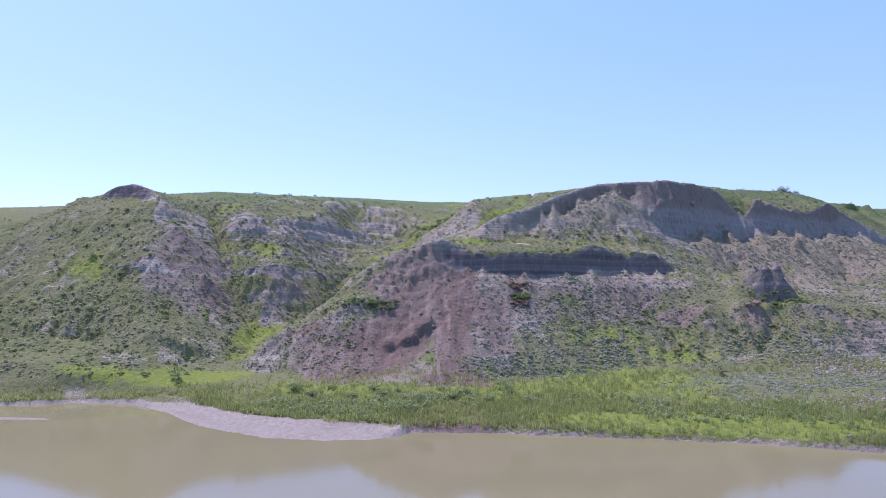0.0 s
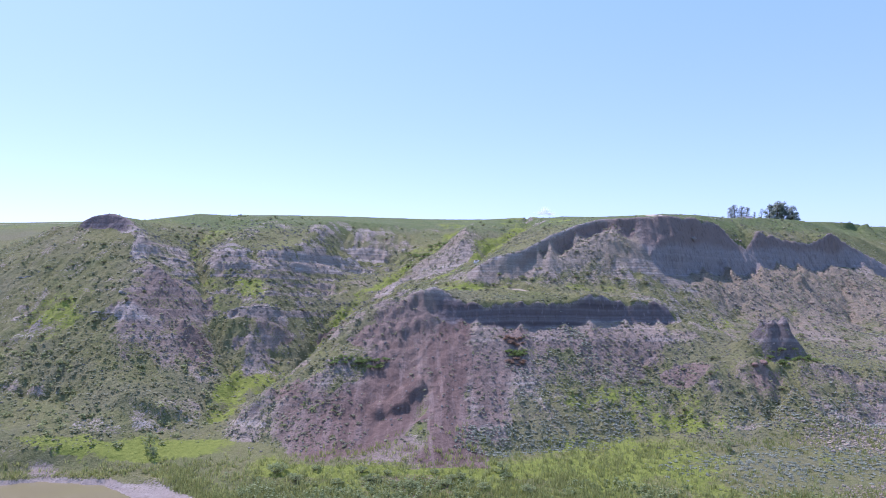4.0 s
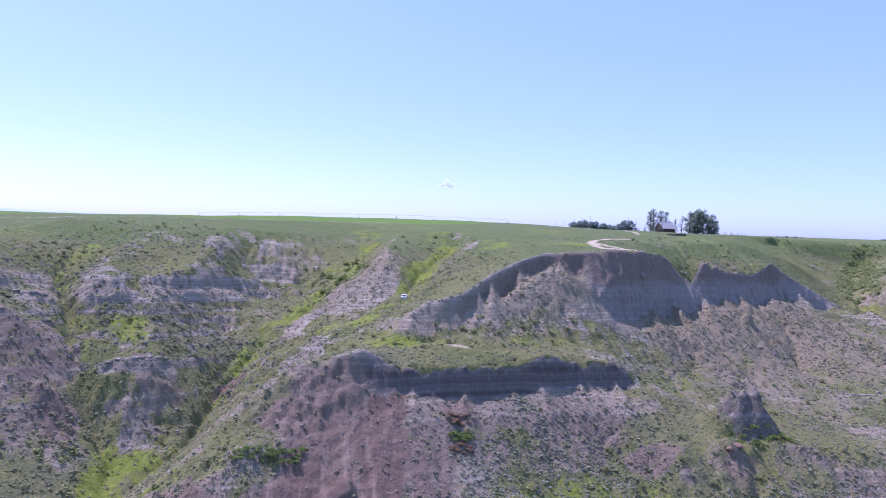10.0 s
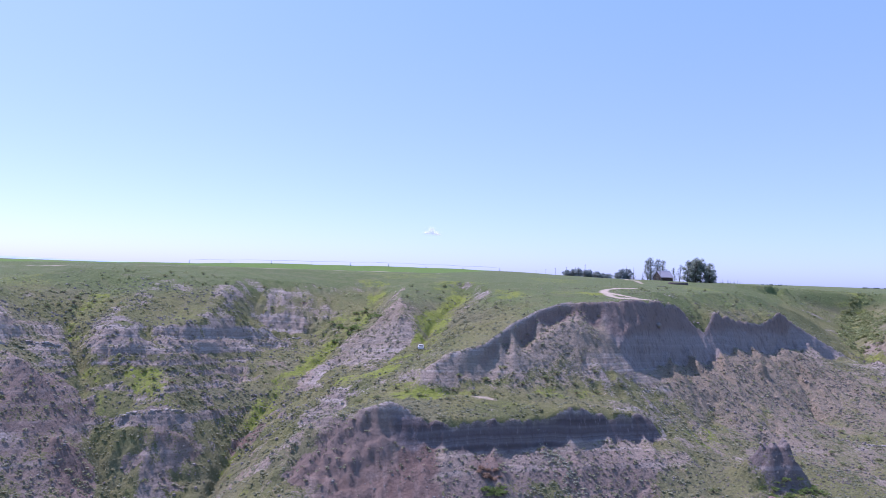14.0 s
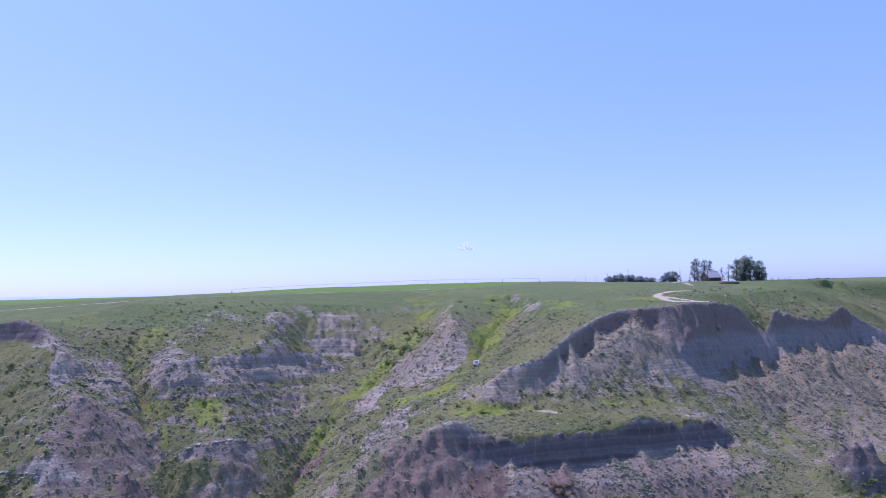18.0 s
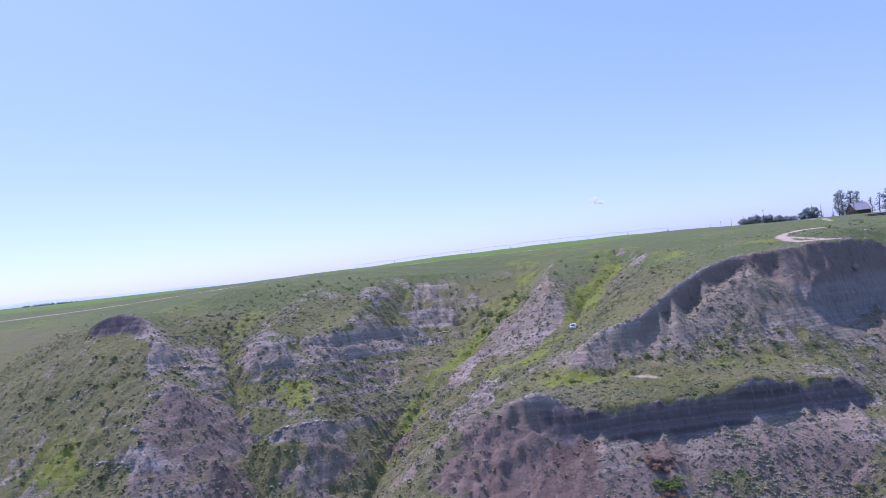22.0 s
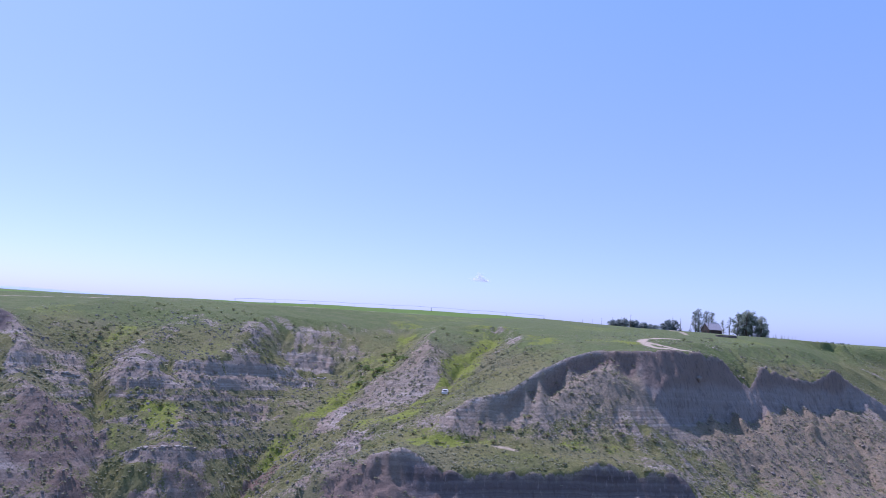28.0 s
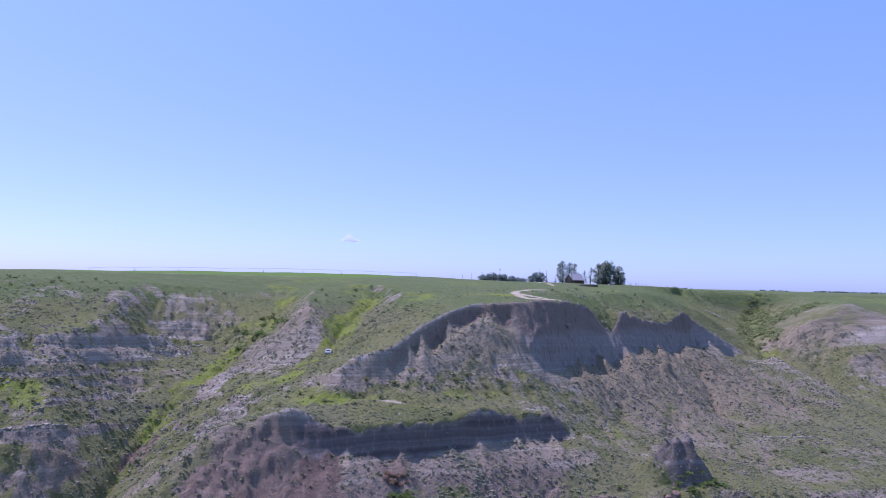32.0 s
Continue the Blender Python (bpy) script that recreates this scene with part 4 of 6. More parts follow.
    green = any_of((56, 193, 9, 9), (64, 196, 10, 12), (78, 196, 6, 8), (66, 202, 7, 5), (60, 198, 9, 6), (31, 226, 8, 2.2), (50, 235.5, 14, 2.6), (-66, 266, 7, 5), (-59, 261, 9, 6), (-26, 288, 5, 7), (-116, 230, 12, 14), (-61, 258, 10, 9), (-62, 241.5, 8, 4), (-52, 233, 14, 3), (66, 190, 12, 8), (88, 230, 7, 9), (50, 239, 24, 4, 6), (10, 236, 18, 7), (-42, 205, 7, 5, 30), (92, 203, 9, 3), (-25, 197.5, 8, 2.4), (-5, 326, 12, 18), (22, 204, 5, 4), (62, 207, 8, 5), (46, 195, 17, 5, 8), (8, 382, 10, 14), (-6, 262, 6, 10), (22, 294, 8, 24, -24), (11, 265, 8, 8, -30), (42, 345, 14, 14), (74, 300, 11, 10), (54, 305, 8, 16), (80, 290, 6, 5))
    runnel = np.maximum.reduce([1.3 * track(((-33.4, 213), (-40, 220), (-50, 226), (-57.5, 222), (-59, 212), (-57, 200)), 4.6), track(((-92, 312), (-90, 285), (-80, 260), (-75, 247), (-66, 236), (-60, 224), (-56, 210)), 4.2), track(((10, 372), (6, 345), (-4, 318), (-18, 300), (-31, 275), (-37, 252), (-43, 236), (-50, 220)), 5.0),
                                1.15 * track(((0, 256), (15.8, 277), (23, 296), (33, 318), (42, 336)), 5.8), 0.6 * track(((230, 335), (250, 365), (280, 402), (315, 441)), 12)])
    green = 0.85 * np.maximum(green, runnel) * (1 - 0.8 * patch(x, y, 4, 288, 10, 13, 20))
    hollow = patch(x, y, -50, 272, 46, 58)
    crest = np.interp(y, (185, 193, 216, 238, 258, 265, 283, 290), (-72, -78, -90, -98, -103.4, -104.3, -122, -150))
    west = (1 - ease(-2.5, 0.5, x - crest + 1.5 * n)) * (y < 340) * ease(180, 190, y)
    wet = sample(FLOW, x, y) * (y < 440)
    knob = patch(x, y, 96, 209, 9.5, 7)
    grass = 0.63 + 0.3 * (1 - ease(0.15, 0.45, s)) + 0.16 * nb + 0.2 * n + 0.14 * fine - 0.75 * bare - 0.24 * thin - 0.27 * ease(85, 115, x) * (1 - ease(295, 310, y)) - 0.7 * np.maximum(ease(0.62, 1.2, s) * (1 - 0.85 * hollow), ease(1.2, 1.5, s)) - 0.03 * hollow + 0.2 * hollow * fine - 0.9 * knob + 0.3 * runnel * (1 - bare)
    grass = np.maximum(grass, (0.7 + 0.2 * n) * ease(300, 325, y) * ease(61, 66.5, z + 1.5 * n) * (1 - 0.8 * bare) * (1 - ease(0.9, 1.2, s)))
    grass = grass + 0.2 * patch(x, y, -84, 220, 26, 34) + 0.3 * patch(x, y, -104, 200, 46, 18) + 0.16 * patch(x, y, 100, 190, 44, 10) + 0.26 * patch(x, y, 84, 198, 34, 16) * (1 - ease(0.0, 0.3, knob))
    grass = grass + 0.7 * patch(x, y, 202, 350, 26, 14)
    ribs = np.maximum.reduce([track(((-54, 303), (-54, 318), (-52, 336)), 4), track(((-35.7, 334), (-33, 350)), 3.5), track(((-80, 288), (-80, 303), (-77.5, 322)), 4), track(((-103, 258), (-108, 268), (-114, 277)), 3)])
    grass = grass - 0.3 * ribs
    m["pale"] = np.maximum(m["pale"], 0.35 * ribs)
    butt = in_top * (1 - ease(70, 74, x)) * (1 - ease(-0.5, 0.5, y - top)) * ease(242, 246, y)
    grass = grass + butt * (0.02 + 0.22 * ease(0.0, 0.6, soft_noise(x / 2.5, y / 7, 67)))
    grass = np.maximum(grass, behind * (0.85 + 0.15 * n))
    grass = np.maximum(grass, west * (0.5 + 0.22 * n + 0.3 * ease(215, 250, y)) * (1 - ease(0.95, 1.2, s)))
    grass = grass + 0.55 * ease(3.2, 5.5, wet) * (1 - bare) - 0.22 * (1 - ease(1.2, 2.2, wet)) * ease(0.3, 0.6, s)
    m["dark"] = np.maximum(m["dark"], 0.8 * knob)
    grass = np.maximum(grass, 0.78 * ease(300, 315, y) * ease(60, 80, x) * (x < 235) * (1 - ease(0.8, 1.1, s)) * behind)
    grass = np.where(wall + scarp > 0.3, 0.05, grass + bed * (0.34 * (1 - stripes) - 0.4 * stripes * ease(0.4, 0.8, s)))
    grass = np.maximum(grass, 0.8 * (y < 181) * ease(0.6, 1.0, z) * (1 - ease(0.55, 0.8, s)) * (1 - ease(0.1, 0.5, red)) * (1 - ease(164, 166, y) * patch(x, y, -12, 170, 12, 9)))
    grass = grass * (1 - ease(0.1, 0.5, shade)) - 0.6 * lip - 0.3 * patch(x, y, 62, 229.5, 13, 3.6, 4) - 0.25 * patch(x, y, 20, 221, 12, 3, 6)
    grass = np.maximum(grass, 0.9 * ease(0.1, 0.5, np.maximum(patch(x, y, 205, 372, 55, 42), patch(x, y, 250, 424, 60, 24))) * (z > 50)) - 0.35 * patch(x, y, 290, 322, 45, 13, 15) - 0.3 * patch(x, y, 240, 338, 9, 12)
    m["grass"] = np.clip(np.where(y > 440, 1.0, np.maximum(grass, 0.85 * (1 - ease(0.1, 0.3, s)) * ease(300, 330, y))), 0, 1)
    valley = (1 - ease(170, 182, y - 0.08 * x)) * ease(0.8, 1.6, z) * (1 - 0.9 * patch(x, y, -1, 168, 13, 7))
    lush = np.clip(green * (0.5 + 0.3 * n + 0.25 * fine) + valley * (0.5 + 0.42 * n - 0.4 * patch(x, y, 92, 161, 42, 22) - 0.2 * patch(x, y, 30, 175, 28, 9)), 0, 1)
    lush = np.maximum(lush, 0.62 * ease(4.0, 6.2, wet) * (1 - bare) * ease(178, 186, y))
    lush = np.maximum(lush, 0.36 * flat * ease(0.1, 0.9, nb) * (y < 420) * (1 - ease(85, 110, x) * (y < 305)))
    strip = any_of((-74, 175, 28, 4), (-62, 178, 14, 5), (-20, 161, 22, 4), (25, 161, 42, 5), (45, 137, 34, 5, -8), (66, 131, 26, 6, -8)) * (s < 0.5)
    lush = np.maximum(lush, strip * (0.8 + 0.2 * n))
    m["lush"] = lush * (1 - ease(0.55, 0.9, s)) * (1 - knob) * (1 - ease(0.2, 0.6, m["red"]) * (y > 162))
    shore = y - shore_y(x)
    bar = patch(x, y, -35, 144, 34, 9, -35) + patch(x, y, -18, 134.5, 15, 5)
    edge = (1 - ease(0.05, 0.45, z)) * (y < 200)
    m["brown"] = np.maximum(m["brown"], edge * ease(-14, -8, x) * (z > 0))
    m["mud"] = np.maximum(edge * (1 - ease(-14, -8, x)), (y < 180) * (1 - ease(0.4, 1.2, shore + 0.5 * n)) * (x < -60) * (x > -110))
    m["mud"] = np.maximum(m["mud"], np.clip(bar, 0, 1) * (1 - ease(4.0 + 5 * patch(x, y, -40, 145, 25, 14), 10, shore + 1.5 * n)))
    m["mud"] = m["mud"] * (1 - 0.7 * patch(x, y, -92, 149, 19, 5))
    m["lush"] = m["lush"] * (1 - m["mud"])
    low = 0.22 * (1 - ease(-14, -6, x))
    m["grass"] = m["grass"] * (1 - m["mud"]) * np.where(y < 200, ease(0.08 + low, 0.3 + 1.4 * low, z), 1)
    m["lush"] = m["lush"] * np.where(y < 200, ease(0.3, 0.6, z), 1)
    edge = 440 + 2.3 * np.maximum(x - 25, 0) + 0.05 * np.abs(x) + 4 * soft_noise(x / 60, y * 0, 3)
    m["crop"] = ease(edge - 5, edge, y) * (1 - ease(2300, 2500, y)) * ease(-900, -650, x)
    m["dust"] = np.maximum.reduce([track(((118, 336), (107, 331), (97.5, 319), (89, 303), (85, 292), (83.6, 284), (85, 279), (90, 278.6), (97, 280.5), (103, 285)), 1.7), track(((86, 290), (88.6, 285), (92, 282)), 1.2), track(((23, 231), (28, 229.8)), 0.8) * 0.9,
                                   0.8 * track(((-420, 392), (-260, 392), (-130, 392), (-50, 408), (10, 430), (60, 500)), 1.3), 0.7 * track(((150, 396), (160, 425), (171, 462), (190, 478), (215, 482)), 1.3)])
    return m


def build_ground():
    dense = np.arange(-172.0, 236.0, 0.66)
    grow = 0.66 * np.cumsum(1.09 ** np.arange(1, 75))
    grow = grow[grow < 4700]
    xs = np.concatenate([dense[0] - grow[::-1], dense, dense[-1] + grow])
    fine = np.arange(112.0, 440.0, 0.4)
    ahead = 440 + np.cumsum(0.5 * 1.014 ** np.arange(260))
    ahead = np.concatenate([ahead[ahead < 4800], [4900.0]])
    ys = np.concatenate([[-4000, -1500, -500, -200, -110, -80, -60, -45, -20, 20, 60, 90, 104], fine, ahead])
    gx, gy = np.meshgrid(xs, ys)
    gz = height(gx, gy)
    near = np.where(ys < 112, 0.03, np.where(ys < 335, 1.0, (335 / np.maximum(ys, 335)) ** 2.2))
    dz = np.abs(np.diff(gz, axis=0))
    smooth = np.zeros_like(dz)
    for k in range(-6, 7):
        smooth += np.roll(dz, k, axis=1) / 13
    step = np.hypot(np.diff(ys)[:, None], 1.15 * smooth) * (0.5 * (near[1:] + near[:-1]))[:, None]
    run = np.vstack([np.zeros(len(xs)), np.cumsum(step, 0)])
    rows = 860
    py, pz = np.empty((rows, len(xs))), np.empty((rows, len(xs)))
    for c in range(len(xs)):
        at = np.linspace(0, run[-1, c], rows)
        py[:, c] = np.interp(at, run[:, c], ys)
        pz[:, c] = np.interp(py[:, c], ys, gz[:, c])
    px = np.broadcast_to(xs, py.shape)
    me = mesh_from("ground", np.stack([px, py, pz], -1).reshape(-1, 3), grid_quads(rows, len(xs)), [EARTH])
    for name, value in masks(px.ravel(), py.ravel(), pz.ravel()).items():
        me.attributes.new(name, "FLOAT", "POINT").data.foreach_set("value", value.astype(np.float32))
    return tagged(new("ground", me), "badland slopes of banded clay under green prairie", "ground", kind="structure")


build_ground()


def build_river():
    bm = bmesh.new()
    v = [bm.verts.new(p) for p in ((-4700, -160, 0), (4700, -160, 0), (4700, 190, 0), (-4700, 190, 0))]
    bm.faces.new(v)
    me = bpy.data.meshes.new("water")
    bm.to_mesh(me)
    me.materials.append(RIVER)
    tagged(new("water", me), "calm silty brown river", "river", kind="structure")


build_river()

# ---- plants that nobody could count ----


def sprays(centres, radii, tall, leaves, leaf, seed, lean=1.0):
    """Vertices of clumps of small leaf blades filling flattened domes."""
    rng = np.random.default_rng(seed)
    n = len(centres)
    d = rng.normal(size=(n, leaves, 3))
    d /= np.linalg.norm(d, axis=-1, keepdims=True)
    d[..., 2] = np.abs(d[..., 2])
    d *= (0.45 + 0.55 * rng.random((n, leaves, 1)))
    mid = centres[:, None, :] + d * np.stack([radii, radii, tall], -1)[:, None, :]
    a = rng.normal(size=(n, leaves, 3))
    a /= np.linalg.norm(a, axis=-1, keepdims=True)
    b = np.cross(a, rng.normal(size=(n, leaves, 3)))
    b /= np.linalg.norm(b, axis=-1, keepdims=True) + 1e-9
    a[..., 2] *= 0.45
    b[..., 2] *= 0.45
    size = (leaf * (0.6 + 0.8 * rng.random((n, leaves))) * radii[:, None])[..., None]
    v = np.stack([mid - a * size, mid + b * size * lean, mid + a * size, mid - b * size * lean], 2)
    return v.reshape(-1, 3)


def stuff(name, verts, mat, label, category):
    me = mesh_from(name, verts, np.arange(len(verts)).reshape(-1, 4), [mat], smooth=False)
    return tagged(new(name, me), label, category, kind="stuff")


def scatter(count, x0, x1, y0, y1, seed, keep):
    rng = np.random.default_rng(seed)
    x, y = x0 + (x1 - x0) * rng.random(count), y0 + (y1 - y0) * rng.random(count)
    z = height(x, y)
    ok = rng.random(count) < keep(x, y, z, masks(x, y, z), steepness(x, y))
    return np.stack([x, y, z], -1)[ok]


def sage_keep(x, y, z, m, s):
    n = layered(x / 9, y / 9, 90, 3)
    k = 0.18 + 0.5 * ease(-0.1, 0.7, n) + 0.25 * ease(0.3, 0.6, s)
    k = (k + 0.2 * np.maximum(patch(x, y, -94, 202, 34, 14), 0.5 * patch(x, y, 60, 198, 60, 16))) * (1 - 0.8 * m["dark"]) * (1 - 0.9 * m["red"] * patch(x, y, -2, 187, 22, 30)) * (1 - 0.7 * m["lush"]) * (1 - 0.6 * patch(x, y, 23, 198, 9, 12)) * (1 - ease(0.9, 1.3, s)) * (1 - 0.6 * np.maximum(patch(x, y, -126, 246, 24, 44), patch(x, y, -86, 238, 13, 18)))
    return np.where((z > 5) & (m["dust"] < 0.3), k * (1 - 0.93 * ease(318, 345, y)) * (1 - 0.85 * ease(60, 64, z)), 0)


pts = scatter(150000, -170, 270, 172, 350, 1, sage_keep)
rng = np.random.default_rng(5)
r = 0.2 + 0.5 * rng.random(len(pts)) ** 3
stuff("sagebrush", sprays(pts, r, r * 0.6, 9, 0.5, 2), SAGE, "low grey-green sagebrush dotting the clay slopes", "sagebrush")


def shrub_keep(x, y, z, m, s):
    n = layered(x / 14, y / 14, 95, 3)
    k = 0.12 * ease(0.2, 0.9, n) * m["grass"] + 0.12 * m["lush"]
    wet = np.maximum.reduce([0.6 * patch(x, y, -79, 262, 7, 34, -20), 0.5 * patch(x, y, -38, 246, 6, 24, 20), patch(x, y, -10, 318, 14, 30, -40), 0.5 * patch(x, y, -100, 200, 30, 24), 0.7 * patch(x, y, -66, 200, 16, 14), patch(x, y, -90, 306, 22, 14), patch(x, y, 290, 420, 45, 50, -40), 0.35 * patch(x, y, -52, 338, 62, 20), 0.22 * patch(x, y, 150, 235, 60, 35), 0.3 * patch(x, y, 44, 236, 34, 8, 4), 0.12 * patch(x, y, -58, 255, 30, 36), 0.1 * patch(x, y, -40, 285, 30, 22), 0.35 * patch(x, y, -10, 345, 20, 26), 0.3 * patch(x, y, -150, 300, 30, 30), patch(x, y, 95, 203, 9, 4), patch(x, y, -26, 196.5, 8, 2.2)])
    run = sample(FLOW, x, y) * (y < 440)
    k = np.maximum(k, 0.4 * ease(3.8, 5.6, run) * (1 - m["red"]))
    k = np.maximum(k * (1 - ease(345, 375, y)), 0.75 * wet) * (1 - ease(0.9, 1.2, s)) * (1 - 0.9 * m["mud"])
    open_grass = np.maximum.reduce([patch(x, y, -50, 223, 15, 7, -10), patch(x, y, -58, 213, 6, 9), 0.9 * patch(x, y, -52, 238, 18, 16)])
    return np.where(z > 4.5, k * (1 - 0.85 * open_grass), 0)


pts = scatter(36000, -210, 360, 168, 470, 3, shrub_keep)
r = 0.28 + 0.65 * np.random.default_rng(6).random(len(pts)) ** 2
stuff("shrubs", sprays(pts, r, r * 1.1, 18, 0.36, 4), SHRUB, "dense green shrubs in gullies and hollows", "shrub")


def gully_keep(x, y, z, m, s):
    n = layered(x / 9, y / 9, 92, 3)
    floor_x = np.interp(y, (340, 365, 402, 441), (234, 250, 280, 315))
    k = np.maximum(1 - ease(5, 15, np.abs(x - floor_x - 3) + 4 * n), 0.9 * patch(x, y, 300, 392, 34, 9, 22))
    return k * ease(-0.7, 0.2, n) * ease(336, 350, y) * (1 - ease(428, 446, y))


pts = scatter(11000, 222, 345, 332, 450, 73, gully_keep)
r = 0.6 + 1.1 * np.random.default_rng(76).random(len(pts)) ** 2
stuff("gully_shrubs", sprays(pts, r, r * 1.1, 18, 0.34, 74), SHRUB, "dark green shrubs filling the side gully", "shrub")


def thicket_keep(x, y, z, m, s):
    n = layered(x / 6, y / 6, 93, 3)
    run = sample(FLOW, x, y)
    low = np.maximum.reduce([0.55 * patch(x, y, -100, 198, 34, 22), patch(x, y, -58, 216, 22, 16), patch(x, y, -62, 180, 14, 6), 0.5 * patch(x, y, 60, 190, 16, 9), patch(x, y, 21, 204, 4, 3), patch(x, y, -27, 196.5, 7, 1.8), patch(x, y, 97, 202, 8, 2.5), patch(x, y, -30, 184, 7, 5), patch(x, y, -22, 198, 9, 2), patch(x, y, -38, 186, 8, 6)])
    low = low * (1 - np.maximum(patch(x, y, -50, 223, 15, 7, -10), patch(x, y, -58, 213, 6, 9)))
    k = low * ease(-0.2, 0.6, n) + 0.35 * (1 - patch(x, y, -54, 230, 16, 14)) * ease(4.6, 6.0, run) * (y < 345) * (1 - m["red"])
    return np.where((z > 3.5) & (m["mud"] < 0.2), k * (1 - ease(1.0, 1.3, s)), 0)


pts = scatter(20000, -200, 220, 172, 350, 13, thicket_keep)
r = 0.5 + 0.8 * np.random.default_rng(16).random(len(pts)) ** 2
stuff("thickets", sprays(pts, r, r * 1.0, 22, 0.3, 14), SHRUB, "dense thickets of buckbrush on lower slopes and gully floors", "thicket")


def pale_keep(x, y, z, m, s):
    n = layered(x / 5, y / 5, 98, 3)
    k = np.maximum.reduce([patch(x, y, 13, 174, 9, 5, 15), patch(x, y, 40, 182, 12, 6, 20), 0.9 * patch(x, y, 27, 178, 20, 5, 12), 0.28 * patch(x, y, 36, 194, 18, 12), 0.2 * patch(x, y, 66, 152, 14, 5, -10), 0.5 * patch(x, y, 40, 210, 4, 9, 10), 0.4 * patch(x, y, 95, 185, 26, 8), 0.4 * patch(x, y, 82, 162, 32, 10)])
    return np.where(z > 2.5, k * (0.4 + 0.6 * ease(-0.6, 0.5, n)), 0)


pts = scatter(38000, -10, 130, 144, 222, 23, pale_keep)
r = 0.3 + 0.35 * np.random.default_rng(26).random(len(pts)) ** 2
stuff("silver_sage", sprays(pts, r, r * 0.65, 14, 0.42, 24), SILVER, "thickets of blue-grey silver sage at the foot of slopes", "sagebrush")


def willow_keep(x, y, z, m, s):
    d = y - shore_y(x)
    n = layered(x / 7, y / 7, 99, 3)
    k = ease(7, 11, d) * (1 - ease(20, 26, d)) * ease(-0.5, 0.5, n) * ease(-46, -36, x) * (1 - ease(70, 90, x))
    return np.where((z > 1.2) & (m["mud"] < 0.1), k * (y < 164), 0)


pts = scatter(15000, -60, 95, 124, 170, 33, willow_keep)
r = 0.3 + 0.4 * np.random.default_rng(36).random(len(pts))
stuff("willow_shoots", sprays(pts, r, r * 1.9, 16, 0.34, 34), WILLOW, "pale green willow shoots standing in the reeds", "willows")


def reed_keep(x, y, z, m, s):
    d = y - shore_y(x)
    n = layered(x / 9, y / 9, 97, 3)
    k = ease(0.3, 2.0, d - 8 * ease(-72, -62, x) * (1 - ease(-12, -8, x))) * (1 - 0.75 * ease(14, 24, d + 6 * n)) * (1 - ease(166, 178, y - 0.06 * x))
    return np.where(z > np.where(x > -8, 0.2, 0.5), k * (1 - m["mud"]) * (1 - 0.8 * patch(x, y, 84, 160, 38, 15)) * (1 - 0.85 * np.maximum(patch(x, y, 45, 137, 32, 6, -8), patch(x, y, 66, 131, 26, 6, -8))), 0)


pts = scatter(56000, -150, 130, 110, 185, 7, reed_keep)
rng = np.random.default_rng(8)
n, blades = len(pts), 8
mid = pts[:, None, :] + np.concatenate([rng.normal(size=(n, blades, 2)) * 0.28, np.zeros((n, blades, 1))], -1)
tip = mid + np.concatenate([rng.normal(size=(n, blades, 2)) * 0.22, 0.45 + 0.6 * rng.random((n, blades, 1))], -1) * (0.7 + 0.5 * rng.random((n, 1, 1)))
ang = rng.random((n, blades, 1)) * math.pi
side = np.concatenate([np.cos(ang), np.sin(ang), 0 * ang], -1) * 0.075
v = np.stack([mid - side, mid + side, tip + side * 0.4, tip - side * 0.4], 2).reshape(-1, 3)
stuff("reeds", v, REED, "tall green reeds and grass along the river bank", "reeds")

# ---- things ----


def box(bm, x0, x1, y0, y1, z0, z1):
    v = [bm.verts.new((x, y, z)) for z in (z0, z1) for x, y in ((x0, y0), (x1, y0), (x1, y1), (x0, y1))]
    for f in ((3, 2, 1, 0), (4, 5, 6, 7), (0, 1, 5, 4), (1, 2, 6, 5), (2, 3, 7, 6), (3, 0, 4, 7)):
        bm.faces.new([v[k] for k in f])
    return v


def tube(bm, a, b, ra, rb, sides=7):
    """A tapered round bar from a to b."""
    a, b = Vector(a), Vector(b)
    turn = (b - a).to_track_quat("Z", "Y").to_matrix()
    rings = []
    for p, r in ((a, ra), (b, rb)):
        rings.append([bm.verts.new(p + turn @ Vector((r * math.cos(6.2832 * k / sides), r * math.sin(6.2832 * k / sides), 0))) for k in range(sides)])
    for k in range(sides):
        bm.faces.new((rings[0][k], rings[0][(k + 1) % sides], rings[1][(k + 1) % sides], rings[1][k]))
    bm.faces.new(rings[0][::-1])
    bm.faces.new(rings[1])


def part(name, bm, mat, parent, label="", smooth=False):
    me = bpy.data.meshes.new(name)
    bmesh.ops.recalc_face_normals(bm, faces=bm.faces)
    for f in bm.faces:
        f.smooth = smooth
    bm.to_mesh(me)
    bm.free()
    me.materials.append(mat)
    ob = new(name, me)
    ob.parent = parent
    return tagged(ob, label)


def thing(name, x, y, label, category, turn=0.0, sink=0.0, group="", z=None):
    ob = new(name)
    h = float(height(np.array([x]), np.array([y]))[0]) if z is None else z
    ob.matrix_world = pose(x, y, h - sink, 0, 0, turn)
    return tagged(ob, label, category, group)


def foliage(name, verts, mat, parent):
    me = mesh_from(name, verts, np.arange(len(verts)).reshape(-1, 4), [mat], smooth=False)
    ob = new(name, me)
    ob.parent = parent
    return ob


# trees


